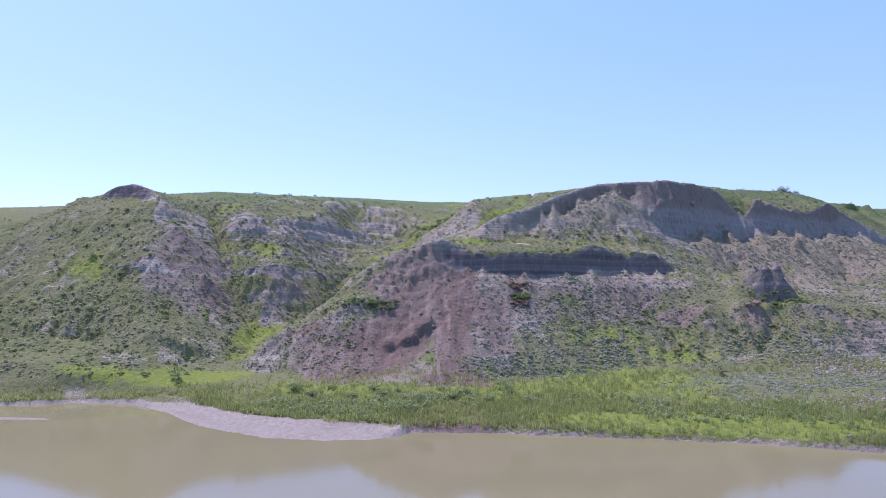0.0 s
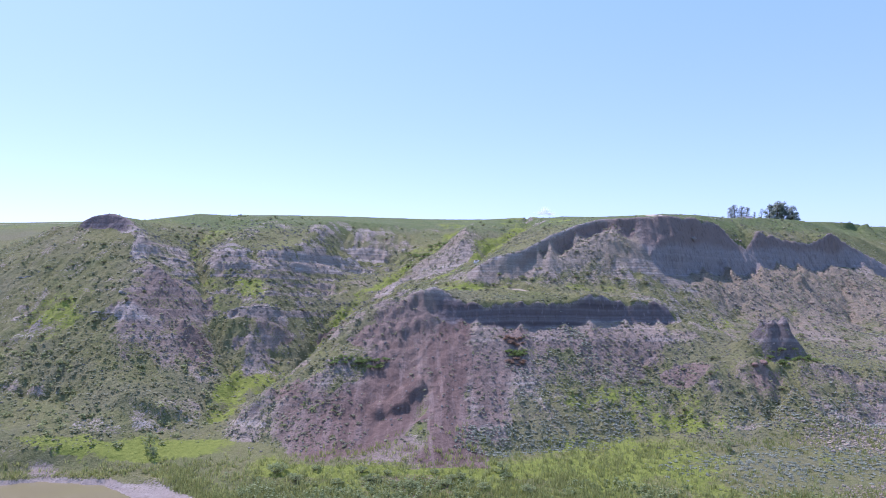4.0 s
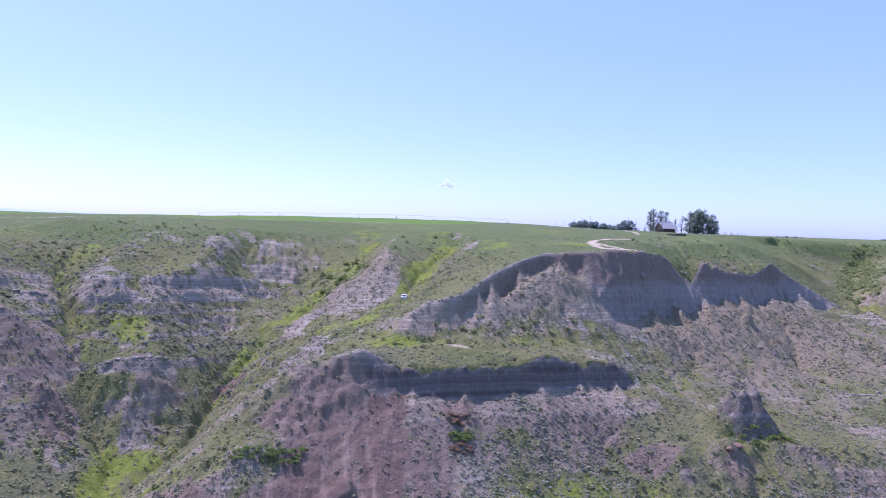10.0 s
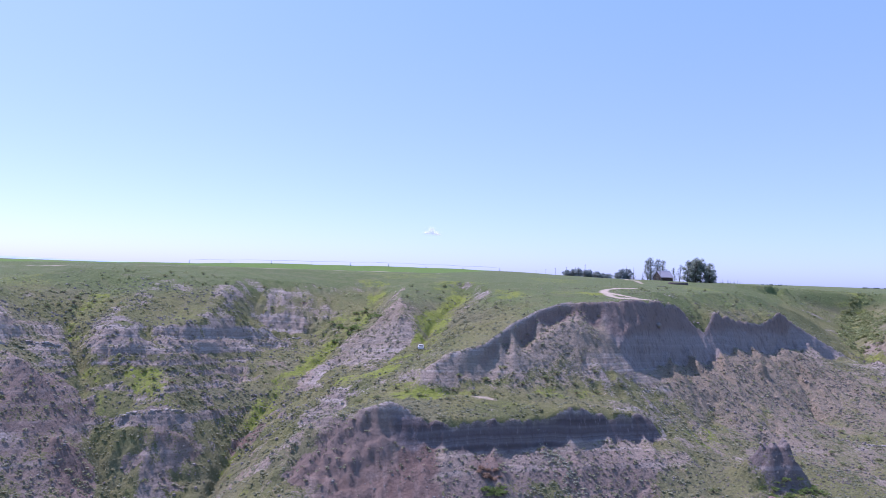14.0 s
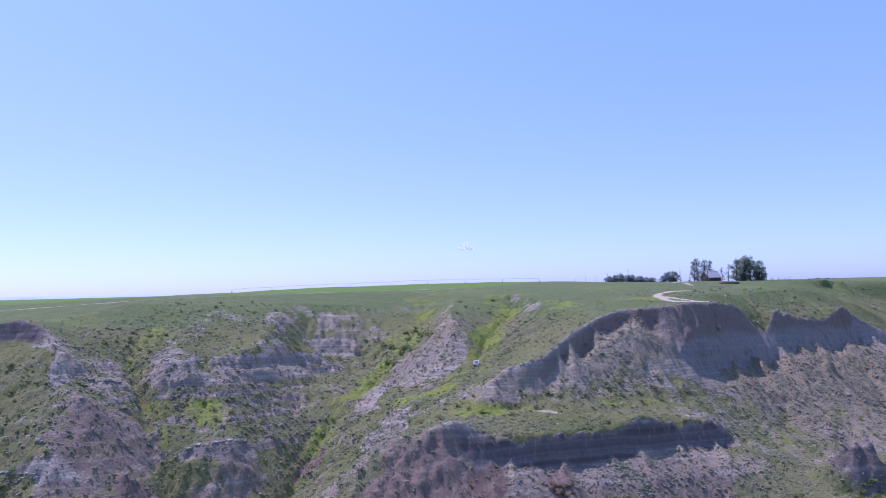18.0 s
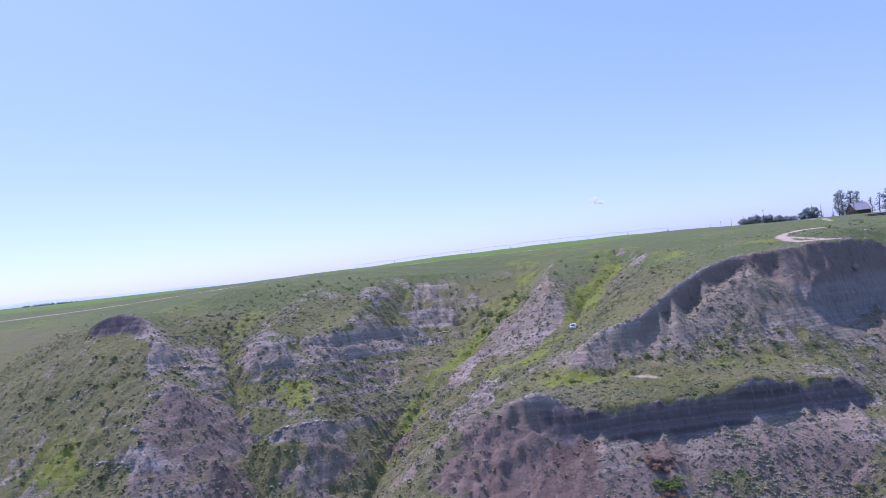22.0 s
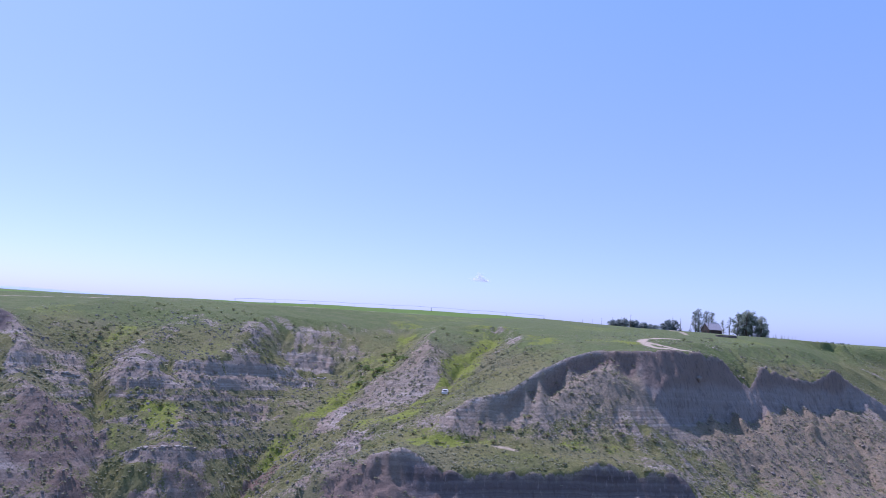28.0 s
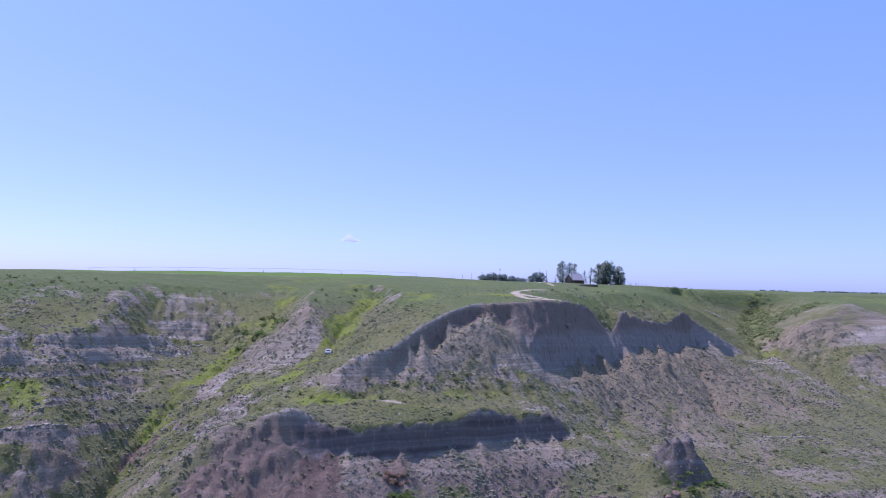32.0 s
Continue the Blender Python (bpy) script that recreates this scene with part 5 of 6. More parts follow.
def broadleaf(ob, tall, wide, mat, seed, bare=0.22, clumps=26, leaves=34):
    """Tapered trunk, limbs that fork upward, and a crown of leaf clumps round the limbs."""
    rng = random.Random(seed)
    bm = bmesh.new()
    knots = [Vector((0, 0, -0.3)), Vector((rng.uniform(-.2, .2), rng.uniform(-.2, .2), tall * 0.3)), Vector((rng.uniform(-.5, .5), rng.uniform(-.5, .5), tall * 0.62)), Vector((rng.uniform(-.7, .7), rng.uniform(-.7, .7), tall * 0.92))]
    width = [tall * 0.022, tall * 0.017, tall * 0.011, tall * 0.004]
    for k in range(3):
        tube(bm, knots[k], knots[k + 1], width[k], width[k + 1], 8)
    part("trunk", bm, BARK, ob, smooth=True)
    mids, limbs = [], bmesh.new()
    for k in range(clumps):
        f = bare + (0.97 - bare) * (k + rng.random()) / clumps
        seg = min(2, int(f * 3))
        base = knots[seg].lerp(knots[seg + 1], f * 3 - seg if f < 1 else 1)
        a = rng.uniform(0, 6.283)
        reach = wide * 0.5 * math.sin(math.pi * min(1, 0.16 + 0.84 * (f - bare) / (1 - bare))) ** 0.6 * rng.uniform(0.45, 1.05)
        end = Vector((base.x + reach * math.cos(a), base.y + reach * math.sin(a), f * tall + rng.uniform(0, 0.05) * tall))
        start = base.copy()
        start.z = max(0.5, base.z - reach * 0.5)
        tube(limbs, start, end, tall * 0.005, tall * 0.0015, 5)
        mids.append(end)
    part("branchwork", limbs, BARK, ob, smooth=True)
    c = np.array(mids)
    r = np.array([wide * rng.uniform(0.15, 0.25) for _ in mids])
    foliage("crown", sprays(c - r[:, None] * np.array((0, 0, 0.5)), r, r * 1.2, int(leaves * 1.8), 0.21, seed), mat, ob)


def conifer(ob, tall, wide, seed):
    rng = random.Random(seed)
    bm = bmesh.new()
    tube(bm, (0, 0, -0.2), (0, 0, tall), tall * 0.02, tall * 0.003, 7)
    part("trunk", bm, BARK, ob, smooth=True)
    mids, r = [], []
    tiers = 14
    for k in range(tiers):
        f = 0.06 + 0.92 * k / tiers
        for j in range(max(3, int(8 * (1 - f)))):
            a = rng.uniform(0, 6.283)
            d = wide * 0.5 * (1 - f) * rng.uniform(0.35, 1.0)
            mids.append((d * math.cos(a), d * math.sin(a), f * tall - 0.15 * d))
            r.append(wide * 0.10 * (1.25 - f))
    foliage("crown", sprays(np.array(mids), np.array(r), np.array(r) * 0.8, 16, 0.42, seed), CONIFER, ob)


TREES = "trees round the farmstead"
for k, (x, y, tall, wide) in enumerate(((222, 520, 15.5, 6.0), (218, 523, 16.5, 6.2), (227, 522, 15.0, 5.6), (214, 519, 14.5, 5.6))):
    broadleaf(thing("poplar_tree", x, y, "airy grey-green poplar standing behind the farmhouse", "tree", group=TREES), tall, wide, ASPEN, 100 + k, 0.06, 56, 24)
for k, (x, y, tall, wide) in enumerate(((225, 484, 14.0, 8), (229.5, 481, 16, 8.5), (234, 483, 15.5, 8.5), (238, 479, 13.0, 8), (232, 487, 15, 8.5), (241, 482, 9.5, 7))):
    broadleaf(thing("cottonwood_tree", x, y, "dense dark-green cottonwood in a clump beside the farmhouse", "tree", group=TREES), tall, wide, POPLAR, 120 + k, 0.05, 50, 34)
for k, (x, y, tall, wide) in enumerate(((216.5, 486, 9.0, 3.5), (219.5, 484, 11.5, 3.8))):
    broadleaf(thing("young_poplar_tree", x, y, "slim young poplar at the edge of a clump", "tree", group=TREES), tall, wide, POPLAR, 140 + k, 0.1, 24, 30)
for k, (x, y, tall, wide) in enumerate(((208.5, 496, 10.5, 4.6), (211, 495, 9.0, 4.4), (206, 498, 7.0, 4.0), (201, 514, 9.0, 3.6), (196, 515, 9.6, 3.8), (206, 510, 5.5, 3.0))):
    conifer(thing("spruce_tree", x, y, "dark spruce against the farmhouse wall", "tree", group=TREES), tall, wide, 160 + k)
for k in range(13):
    x, y = 247 + 3.1 * k + 0.8 * math.sin(k * 2.3), 490 + 2.2 * k
    conifer(thing("hedge_spruce", x, y, "small dark spruce in a shelter row", "tree", group="shelter row of spruces"), 3.0 + 1.4 * abs(math.sin(k * 1.9)), 2.2, 180 + k)
for k, (x, y, tall, wide) in enumerate(((193, 514, 7.0, 7.0), (198, 516, 7.6, 6.0), (188, 512, 4.5, 4.6))):
    broadleaf(thing("lilac_bush", x, y, "rounded dark-green bush tree near the farm track", "bush", group="bushes by the farm track"), tall * 0.9, wide * 1.05, HAZY, 210 + k, 0.02, 44, 34)
for k in range(16):
    x, y = 229 + 2.8 * k, 722 + 9 * math.sin(k * 1.7)
    broadleaf(thing("grove_tree", x, y, "rounded tree in the far shelter grove", "tree", group="far shelter grove"), (5.5, 6.5, 8, 9, 8, 9.5, 8.5, 9, 8, 8.5, 7, 7.5, 8, 6.5, 6, 5)[k] * 0.8, 8.5, HAZY, 240 + k, 0.02, 44, 30)
for k, (x, y, tall, wide) in enumerate(((-66, 176, 4.2, 2.6), (14, 160, 2.4, 2.6), (66, 170, 2.6, 2.2), (-64, 173, 2.8, 2.2))):
    broadleaf(thing("sapling", x, y, "young green willow sapling on the river flat", "tree", group="saplings on the river flat"), tall, wide, WILLOW, 270 + k, 0.1, 20, 26)

# willow bushes on the flat
BUSH = thing("willow_bush", -33.5, 161.5, "low rounded grey-green willow bush on the flat", "bush", group="willow bushes on the river flat")
rng = random.Random(3)
bm = bmesh.new()
mids = []
for k in range(26):
    a, f = rng.uniform(0, 6.283), rng.random() ** 0.6
    end = (2.1 * f * math.cos(a), 2.1 * f * math.sin(a), 0.5 + 1.5 * (1 - 0.5 * f * f) * rng.uniform(0.5, 1))
    tube(bm, (0.1 * math.cos(a), 0.1 * math.sin(a), -0.1), end, 0.05, 0.012, 5)
    mids.append(end)
part("stem", bm, BARK, BUSH, smooth=True)
r = np.full(len(mids), 0.62)
foliage("leaves", sprays(np.array(mids) - np.array((0, 0, 0.2)), r, r, 40, 0.2, 9), WILLOW, BUSH)
for k in range(16):
    x = -30 + 3.1 * k + 2.0 * math.sin(k * 5.1)
    y = 159 - 0.10 * (x + 30) + 3.4 * math.sin(k * 3.7)
    s = 0.4 + 0.3 * abs(math.sin(k * 1.37))
    h = float(height(np.array([x]), np.array([y]))[0])
    copy_thing(BUSH, pose(x, y, h, 0, 0, k * 47) @ Matrix.Diagonal((s, s, s, 1)))

# buckbrush on the slopes and along the rim
SCRUB = thing("buckbrush", -96, 296, "low rounded dark-green buckbrush on the slope", "bush", group="buckbrush on the slopes")
rng = random.Random(41)
bm, mids = bmesh.new(), []
for k in range(16):
    a, f = rng.uniform(0, 6.283), rng.random() ** 0.6
    end = (1.0 * f * math.cos(a), 1.0 * f * math.sin(a), 0.25 + 0.75 * (1 - 0.5 * f * f) * rng.uniform(0.5, 1))
    tube(bm, (0.05 * math.cos(a), 0.05 * math.sin(a), -0.1), end, 0.03, 0.008, 5)
    mids.append(end)
part("stem", bm, BARK, SCRUB, smooth=True)
r = np.full(len(mids), 0.38)
foliage("leaves", sprays(np.array(mids) - np.array((0, 0, 0.12)), r, r, 26, 0.24, 19), SHRUB, SCRUB)
for cx, cy, rx, ry, count in ((-94, 300, 12, 14, 16), (-60, 345, 40, 12, 14), (10, 236, 24, 7, 12), (50, 240, 24, 5, 14), (-58, 264, 12, 10, 12), (150, 330, 45, 14, 12), (-115, 240, 22, 34, 22), (70, 196, 24, 12, 14), (20, 330, 26, 20, 14), (270, 400, 30, 34, 20), (130, 232, 40, 18, 18)):
    for k in range(count):
        a, f = 2.399 * k + cx, math.sqrt((k + 0.5) / count)
        x, y = cx + rx * f * math.cos(a), cy + ry * f * math.sin(a)
        s = 0.55 + 0.55 * abs(math.sin(k * 1.7 + cx))
        h = float(height(np.array([x]), np.array([y]))[0])
        copy_thing(SCRUB, pose(x, y, h, 0, 0, k * 61) @ Matrix.Diagonal((s, s, s, 1)))

# bright thickets and russet scrub


def shrub_thing(name, label, group, mat, x, y, seed, wide, tall):
    ob = thing(name, x, y, label, "bush", group=group)
    rng = random.Random(seed)
    bm, mids = bmesh.new(), []
    for k in range(20):
        a, f = rng.uniform(0, 6.283), rng.random() ** 0.6
        end = (wide * f * math.cos(a), wide * f * math.sin(a), tall * (0.25 + 0.75 * (1 - 0.6 * f * f) * rng.uniform(0.5, 1)))
        tube(bm, (0.05 * math.cos(a), 0.05 * math.sin(a), -0.1), end, 0.035, 0.01, 5)
        mids.append(end)
    part("stem", bm, BARK, ob, smooth=True)
    r = np.full(len(mids), 0.42 * wide)
    foliage("leaves", sprays(np.array(mids) - np.array((0, 0, 0.15)), r, r * 0.8, 26, 0.25, seed), mat, ob)
    return ob


def spread_shrub(ob, spots):
    for k, (x, y, s) in enumerate(spots):
        h = float(height(np.array([x]), np.array([y]))[0])
        copy_thing(ob, pose(x, y, h - 0.05, 0, 0, k * 73) @ Matrix.Diagonal((s, s, s, 1)))


rng = random.Random(17)
DOGWOOD = shrub_thing("dogwood_bush", "bright green dogwood bush in a thicket on the slope", "bright green thickets", FRESH, -20, 198, 51, 1.3, 1.3)
spread_shrub(DOGWOOD, [(-27.5 + 0.75 * k, 197.6 + 1.2 * math.sin(k * 2.1) + 0.06 * k, rng.uniform(0.4, 0.9)) for k in range(20)])
spread_shrub(DOGWOOD, [(88 + 0.9 * k, 202.6 + 1.8 * math.sin(k * 1.7), rng.uniform(0.4, 0.9)) for k in range(18)])
spread_shrub(DOGWOOD, [(19.4 + 0.55 * k, 203.4 + 0.9 * math.sin(k * 2.3), rng.uniform(0.5, 0.9)) for k in range(10)])
spread_shrub(DOGWOOD, [(-3 + rng.uniform(-9, 9), 322 + rng.uniform(-16, 16), rng.uniform(0.7, 1.3)) for k in range(22)])
RED = shrub_thing("russet_bush", "russet-brown dry bush among green scrub under the scarp", "russet bushes", RUSSET, 21, 206.5, 53, 1.1, 0.9)
spread_shrub(RED, [(19.6 + 0.5 * k, 207.4 + 1.0 * math.sin(k * 1.9), rng.uniform(0.5, 1.0)) for k in range(10)] + [(19.5 + 0.6 * k, 200.8 + 0.9 * math.sin(k * 2.7), rng.uniform(0.5, 0.9)) for k in range(8)])

# farmhouse
TIMBER = plain("weathered_brown_siding", (0.115, 0.075, 0.06), 0.85, vary=0.35, scale=2)
TIN = plain("grey_tin_roof", (0.47, 0.43, 0.44), 0.5, 0.1, vary=0.15, scale=1)
WHITE = plain("white_paint", (0.78, 0.78, 0.76), 0.5, vary=0.08, scale=2)
BLACK = plain("dark_glass", (0.03, 0.03, 0.035), 0.2, vary=0.2)
POLE = plain("grey_pole_wood", (0.16, 0.13, 0.11), 0.9, vary=0.3, scale=3)
STEEL = plain("galvanised_steel", (0.62, 0.64, 0.66), 0.5, 0.3, vary=0.15, scale=2)
RUBBER = plain("black_rubber", (0.03, 0.03, 0.03), 0.85, vary=0.3)


def gabled(ob, wide, deep, wall, ridge, wall_mat, roof_mat, wall_label="", roof_label=""):
    w, d = wide / 2, deep / 2
    for y, flip in ((-d, 1), (d, -1)):
        bm = bmesh.new()
        box(bm, -w, w, y, y + 0.2 * flip, -0.8, wall)
        part("long_wall", bm, wall_mat, ob, wall_label)
    for x, flip in ((-w, 1), (w, -1)):
        bm = bmesh.new()
        prof = [(-d + 0.2, -0.8), (d - 0.2, -0.8), (d - 0.2, wall), (0, ridge - 0.15), (-d + 0.2, wall)]
        rings = [[bm.verts.new((x + o, y, z)) for y, z in prof] for o in (0, 0.2 * flip)]
        bm.faces.new(rings[0]), bm.faces.new(rings[1][::-1])
        for k in range(5):
            bm.faces.new((rings[0][k], rings[1][k], rings[1][(k + 1) % 5], rings[0][(k + 1) % 5]))
        part("gable_wall", bm, wall_mat, ob, wall_label)
    for flip in (-1, 1):
        bm = bmesh.new()
        e = 0.5
        drop = (ridge - wall) / d
        prof = [(0, ridge + 0.02), (flip * (d + e), wall - e * drop + 0.02), (flip * (d + e), wall - e * drop + 0.18), (0, ridge + 0.18)]
        rings = [[bm.verts.new((x, y, z)) for y, z in prof] for x in (-w - 0.4, w + 0.4)]
        bm.faces.new(rings[0]), bm.faces.new(rings[1][::-1])
        for k in range(4):
            bm.faces.new((rings[0][k], rings[1][k], rings[1][(k + 1) % 4], rings[0][(k + 1) % 4]))
        slope = part("roof_slope", bm, roof_mat, ob, roof_label)
        for k in range(int(wide / 0.9)):
            x = -w + 0.45 + 0.9 * k
            seam = bmesh.new()
            tube(seam, (x, 0.02 * flip, ridge + 0.2), (x, flip * (d + e - 0.02), wall - e * drop + 0.2), 0.04, 0.04, 4)
            part("roof_seam", seam, roof_mat, slope)
    bm = bmesh.new()
    tube(bm, (-w - 0.4, 0, ridge + 0.2), (w + 0.4, 0, ridge + 0.2), 0.12, 0.12, 6)
    part("ridge_cap", bm, roof_mat, ob)


house = thing("farmhouse", 217.5, 503, "old brown wooden farmhouse with a pale tin gable roof", "house", turn=12)
gabled(house, 10.5, 8.0, 3.0, 6.9, TIMBER, TIN)
shed = thing("white_shed", 280, 690, "small white shed at the edge of a far grove", "shed", turn=20)
gabled(shed, 6, 4.5, 2.6, 4.0, WHITE, TIN)
shed = thing("low_shed", 272, 700, "low pale farm shed beside a far grove", "shed", turn=-10)
gabled(shed, 5, 4, 2.2, 3.2, WHITE, TIN)

# power poles
for k, (x, y, tall) in enumerate(((215, 640, 11), (252, 760, 10), (264, 820, 10), (279, 900, 10), (300, 1000, 10), (211, 560, 7.5), (232, 700, 9), (318, 1100, 10))):
    pole = thing("power_pole", x, y, "weathered wooden power pole with one crossarm on the prairie", "power pole", group="power poles", turn=30, sink=0.5)
    bm = bmesh.new()
    tube(bm, (0, 0, 0), (0, 0, tall + 0.5), 0.19, 0.13, 8)
    part("post", bm, POLE, pole, smooth=True)
    bm = bmesh.new()
    box(bm, -1.2, 1.2, 0.15, 0.27, tall - 0.45, tall - 0.3)
    arm = part("crossarm", bm, POLE, pole)
    for o in (-1.05, 1.05):
        bm = bmesh.new()
        tube(bm, (o, 0.21, tall - 0.3), (o, 0.21, tall - 0.1), 0.05, 0.035, 6)
        part("insulator", bm, WHITE, arm)

# irrigation line
pivot = thing("irrigation_pivot", -160, 905, "long galvanised irrigation pivot standing in the green crop", "irrigation machine", z=0.0)
ends = [(-160 + 46 * k, 905 - 3 * math.sin(k * 0.8)) for k in range(9)]
tops = []
for x, y in ends:
    h = float(height(np.array([x]), np.array([y]))[0])
    tops.append(Vector((x + 160, y - 905, h + 4.2)))
    tower = bmesh.new()
    for dx, dy in ((-0.4, -2.0), (0.4, -2.0), (-0.4, 2.0), (0.4, 2.0)):
        tube(tower, (x + 160 + dx, y - 905 + dy, h + 0.6), (x + 160, y - 905, h + 4.2), 0.09, 0.09, 5)
    tower = part("tower", tower, STEEL, pivot)
    for dy in (-2.0, 2.0):
        bm = bmesh.new()
        tube(bm, (x + 160 - 0.15, y - 905 + dy, h + 0.6), (x + 160 + 0.15, y - 905 + dy, h + 0.6), 0.62, 0.62, 14)
        part("wheel", bm, RUBBER, tower)
for a, b in zip(tops[:-1], tops[1:]):
    bm = bmesh.new()
    mid = (a + b) / 2 + Vector((0, 0, 0.7))
    tube(bm, a, mid, 0.085, 0.085, 6), tube(bm, mid, b, 0.085, 0.085, 6)
    span = part("span_pipe", bm, STEEL, pivot)
    bm = bmesh.new()
    low = [a.lerp(b, f) + Vector((0, 0, -0.2 + 0.6 * math.sin(math.pi * f))) for f in (0.02, 0.25, 0.5, 0.75, 0.98)]
    for p, q in zip(low[:-1], low[1:]):
        tube(bm, p, q, 0.03, 0.03, 4)
        tube(bm, q, a.lerp(b, 0.5) + Vector((0, 0, 0.7)), 0.03, 0.04, 4)
    part("truss_rod", bm, STEEL, span)

# white car wreck in the gully
car = thing("abandoned_car", 15.8, 277.2, "white abandoned car resting on the grassy gully floor", "car", turn=78)


def car_shell(y0, y1, profile, inset):
    bm = bmesh.new()
    rings = []
    for y, k in ((y0, inset), (y0 + 0.12, 1.0), (y1 - 0.12, 1.0), (y1, inset)):
        cx = sum(p[0] for p in profile) / len(profile)
        rings.append([bm.verts.new((cx + (x - cx) * (0.97 if k < 1 else 1), y, z if k == 1.0 else z * 0.97 + 0.02)) for x, z in profile])
    n = len(profile)
    bm.faces.new(rings[0]), bm.faces.new(rings[-1][::-1])
    for a, b in zip(rings[:-1], rings[1:]):
        for k in range(n):
            bm.faces.new((a[k], a[(k + 1) % n], b[(k + 1) % n], b[k]))
    return bm


body = part("body", car_shell(-0.9, 0.9, [(-2.2, 0.35), (2.2, 0.35), (2.25, 0.7), (2.1, 0.92), (0.9, 1.0), (-1.6, 1.02), (-2.2, 0.95)], 0.9), WHITE, car)
cabin = part("cabin", car_shell(-0.78, 0.78, [(-1.75, 1.0), (0.95, 0.98), (0.35, 1.48), (-1.2, 1.5)], 0.9), WHITE, car)
for name, lo, hi in (("windscreen", (0.92, 1.04), (0.42, 1.43)), ("rear_window", (-1.74, 1.04), (-1.28, 1.44))):
    bm = bmesh.new()
    out = 0.03 if lo[0] > 0 else -0.03
    vs = [bm.verts.new((x + o, y, z + 0.02)) for o in (out, out * 2) for x, z, y in ((lo[0], lo[1], -0.66), (lo[0], lo[1], 0.66), (hi[0], hi[1], 0.6), (hi[0], hi[1], -0.6))]
    for f in ((0, 1, 2, 3), (7, 6, 5, 4), (0, 4, 5, 1), (1, 5, 6, 2), (2, 6, 7, 3), (3, 7, 4, 0)):
        bm.faces.new([vs[k] for k in f])
    part(name, bm, BLACK, cabin)
for x in (-1.4, 1.4):
    for y in (-0.86, 0.86):
        bm = bmesh.new()
        tube(bm, (x, y - 0.1, 0.33), (x, y + 0.1, 0.33), 0.33, 0.33, 16)
        tyre = part("tyre", bm, RUBBER, car)
        bm = bmesh.new()
        tube(bm, (x, y - 0.105, 0.33), (x, y + 0.105, 0.33), 0.18, 0.18, 12)
        part("rim", bm, STEEL, tyre)

# pipes, slab
pipes = thing("pipe_stack", 177, 407, "stack of dark pipes lying in the grass below the farmhouse", "pipes", turn=5)
for k in range(7):
    bm = bmesh.new()
    y, z = (k % 4) * 0.62 + (0.31 if k > 3 else 0), 0.3 if k < 4 else 0.82
    tube(bm, (-5.5, y, z), (5.5, y, z), 0.3, 0.3, 10)
    part("pipe", bm, POLE, pipes, smooth=True)
slab = thing("pale_board_pile", 147, 369.5, "flat pile of pale boards lying in the grass", "boards", turn=-8)
for k in range(5):
    bm = bmesh.new()
    box(bm, -2.2 + 0.1 * (k % 2), 2.2, -1.0 + 0.42 * k, -0.62 + 0.42 * k, 0.05, 0.2 + 0.04 * (k % 2))
    part("board", bm, PALE_ROCK, slab)

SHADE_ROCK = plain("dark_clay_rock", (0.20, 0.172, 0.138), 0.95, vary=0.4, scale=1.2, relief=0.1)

# rocks


def boulder(name, x, y, size, mat, label, seed, flat=0.7, group="", sink=0.25):
    rng = random.Random(seed)
    bm = bmesh.new()
    bmesh.ops.create_icosphere(bm, subdivisions=3, radius=1.0)
    off = Vector((rng.uniform(0, 50), rng.uniform(0, 50), rng.uniform(0, 50)))
    for v in bm.verts:
        n = noise.noise(v.co * 1.1 + off) * 0.45 + noise.noise(v.co * 3 + off) * 0.16
        facet = Vector((round(v.co.x * 1.6) / 1.6, round(v.co.y * 1.6) / 1.6, round(v.co.z * 1.6) / 1.6))
        v.co = (v.co * 0.6 + facet * 0.4) * (1 + n) * size
        v.co.z *= flat
    me = bpy.data.meshes.new(name)
    for f in bm.faces:
        f.smooth = True
    bm.to_mesh(me)
    bm.free()
    me.materials.append(mat)
    ob = new(name, me)
    h = float(height(np.array([x]), np.array([y]))[0])
    ob.matrix_world = pose(x, y, h + size * flat * (0.6 - sink), 0, 0, rng.uniform(0, 360))
    return tagged(ob, label, "rock", group)


boulder("white_boulder", 102.5, 251.5, 0.8, PALE_ROCK, "bright white boulder on the tan scree", 1)
boulder("white_boulder", 7.6, 262, 0.45, PALE_ROCK, "small white rock on the gully grass", 2)
boulder("tan_boulder", 158, 238, 0.8, ROCK, "rounded tan boulder on the rock ledge", 3)
boulder("tan_boulder", 162.5, 240, 0.6, ROCK, "rounded tan boulder on the rock ledge", 4)
boulder("rusty_outcrop", 87.2, 198.3, 1.2, RUST_ROCK, "rust-red ironstone outcrop above a small bluff", 5, 0.6)
boulder("rusty_outcrop", 84.8, 197.6, 0.9, RUST_ROCK, "rust-red ironstone outcrop above a small bluff", 6, 0.6)
boulder("river_boulder", 72, 126.5, 0.7, ROCK, "grey boulder on the grassy river bank", 7)
face_y = np.linspace(262, 280, 90)
boulder("pale_wall_rock", 95.8, float(face_y[np.argmin(np.abs(height(np.full(90, 95.8), face_y) - 56.0))]), 0.85, ROCK, "pale angular rock stuck in the brown cliff face", 8, 1.1)
rng = random.Random(11)
for k in range(60):
    x, y = rng.uniform(88, 118), rng.uniform(168, 182)
    boulder("rubble_block", x, y, rng.uniform(0.2, 0.5), PALE_ROCK if k % 3 else ROCK, "broken pale sandstone block in the rubble field", 20 + k, 0.6, "rubble field blocks")
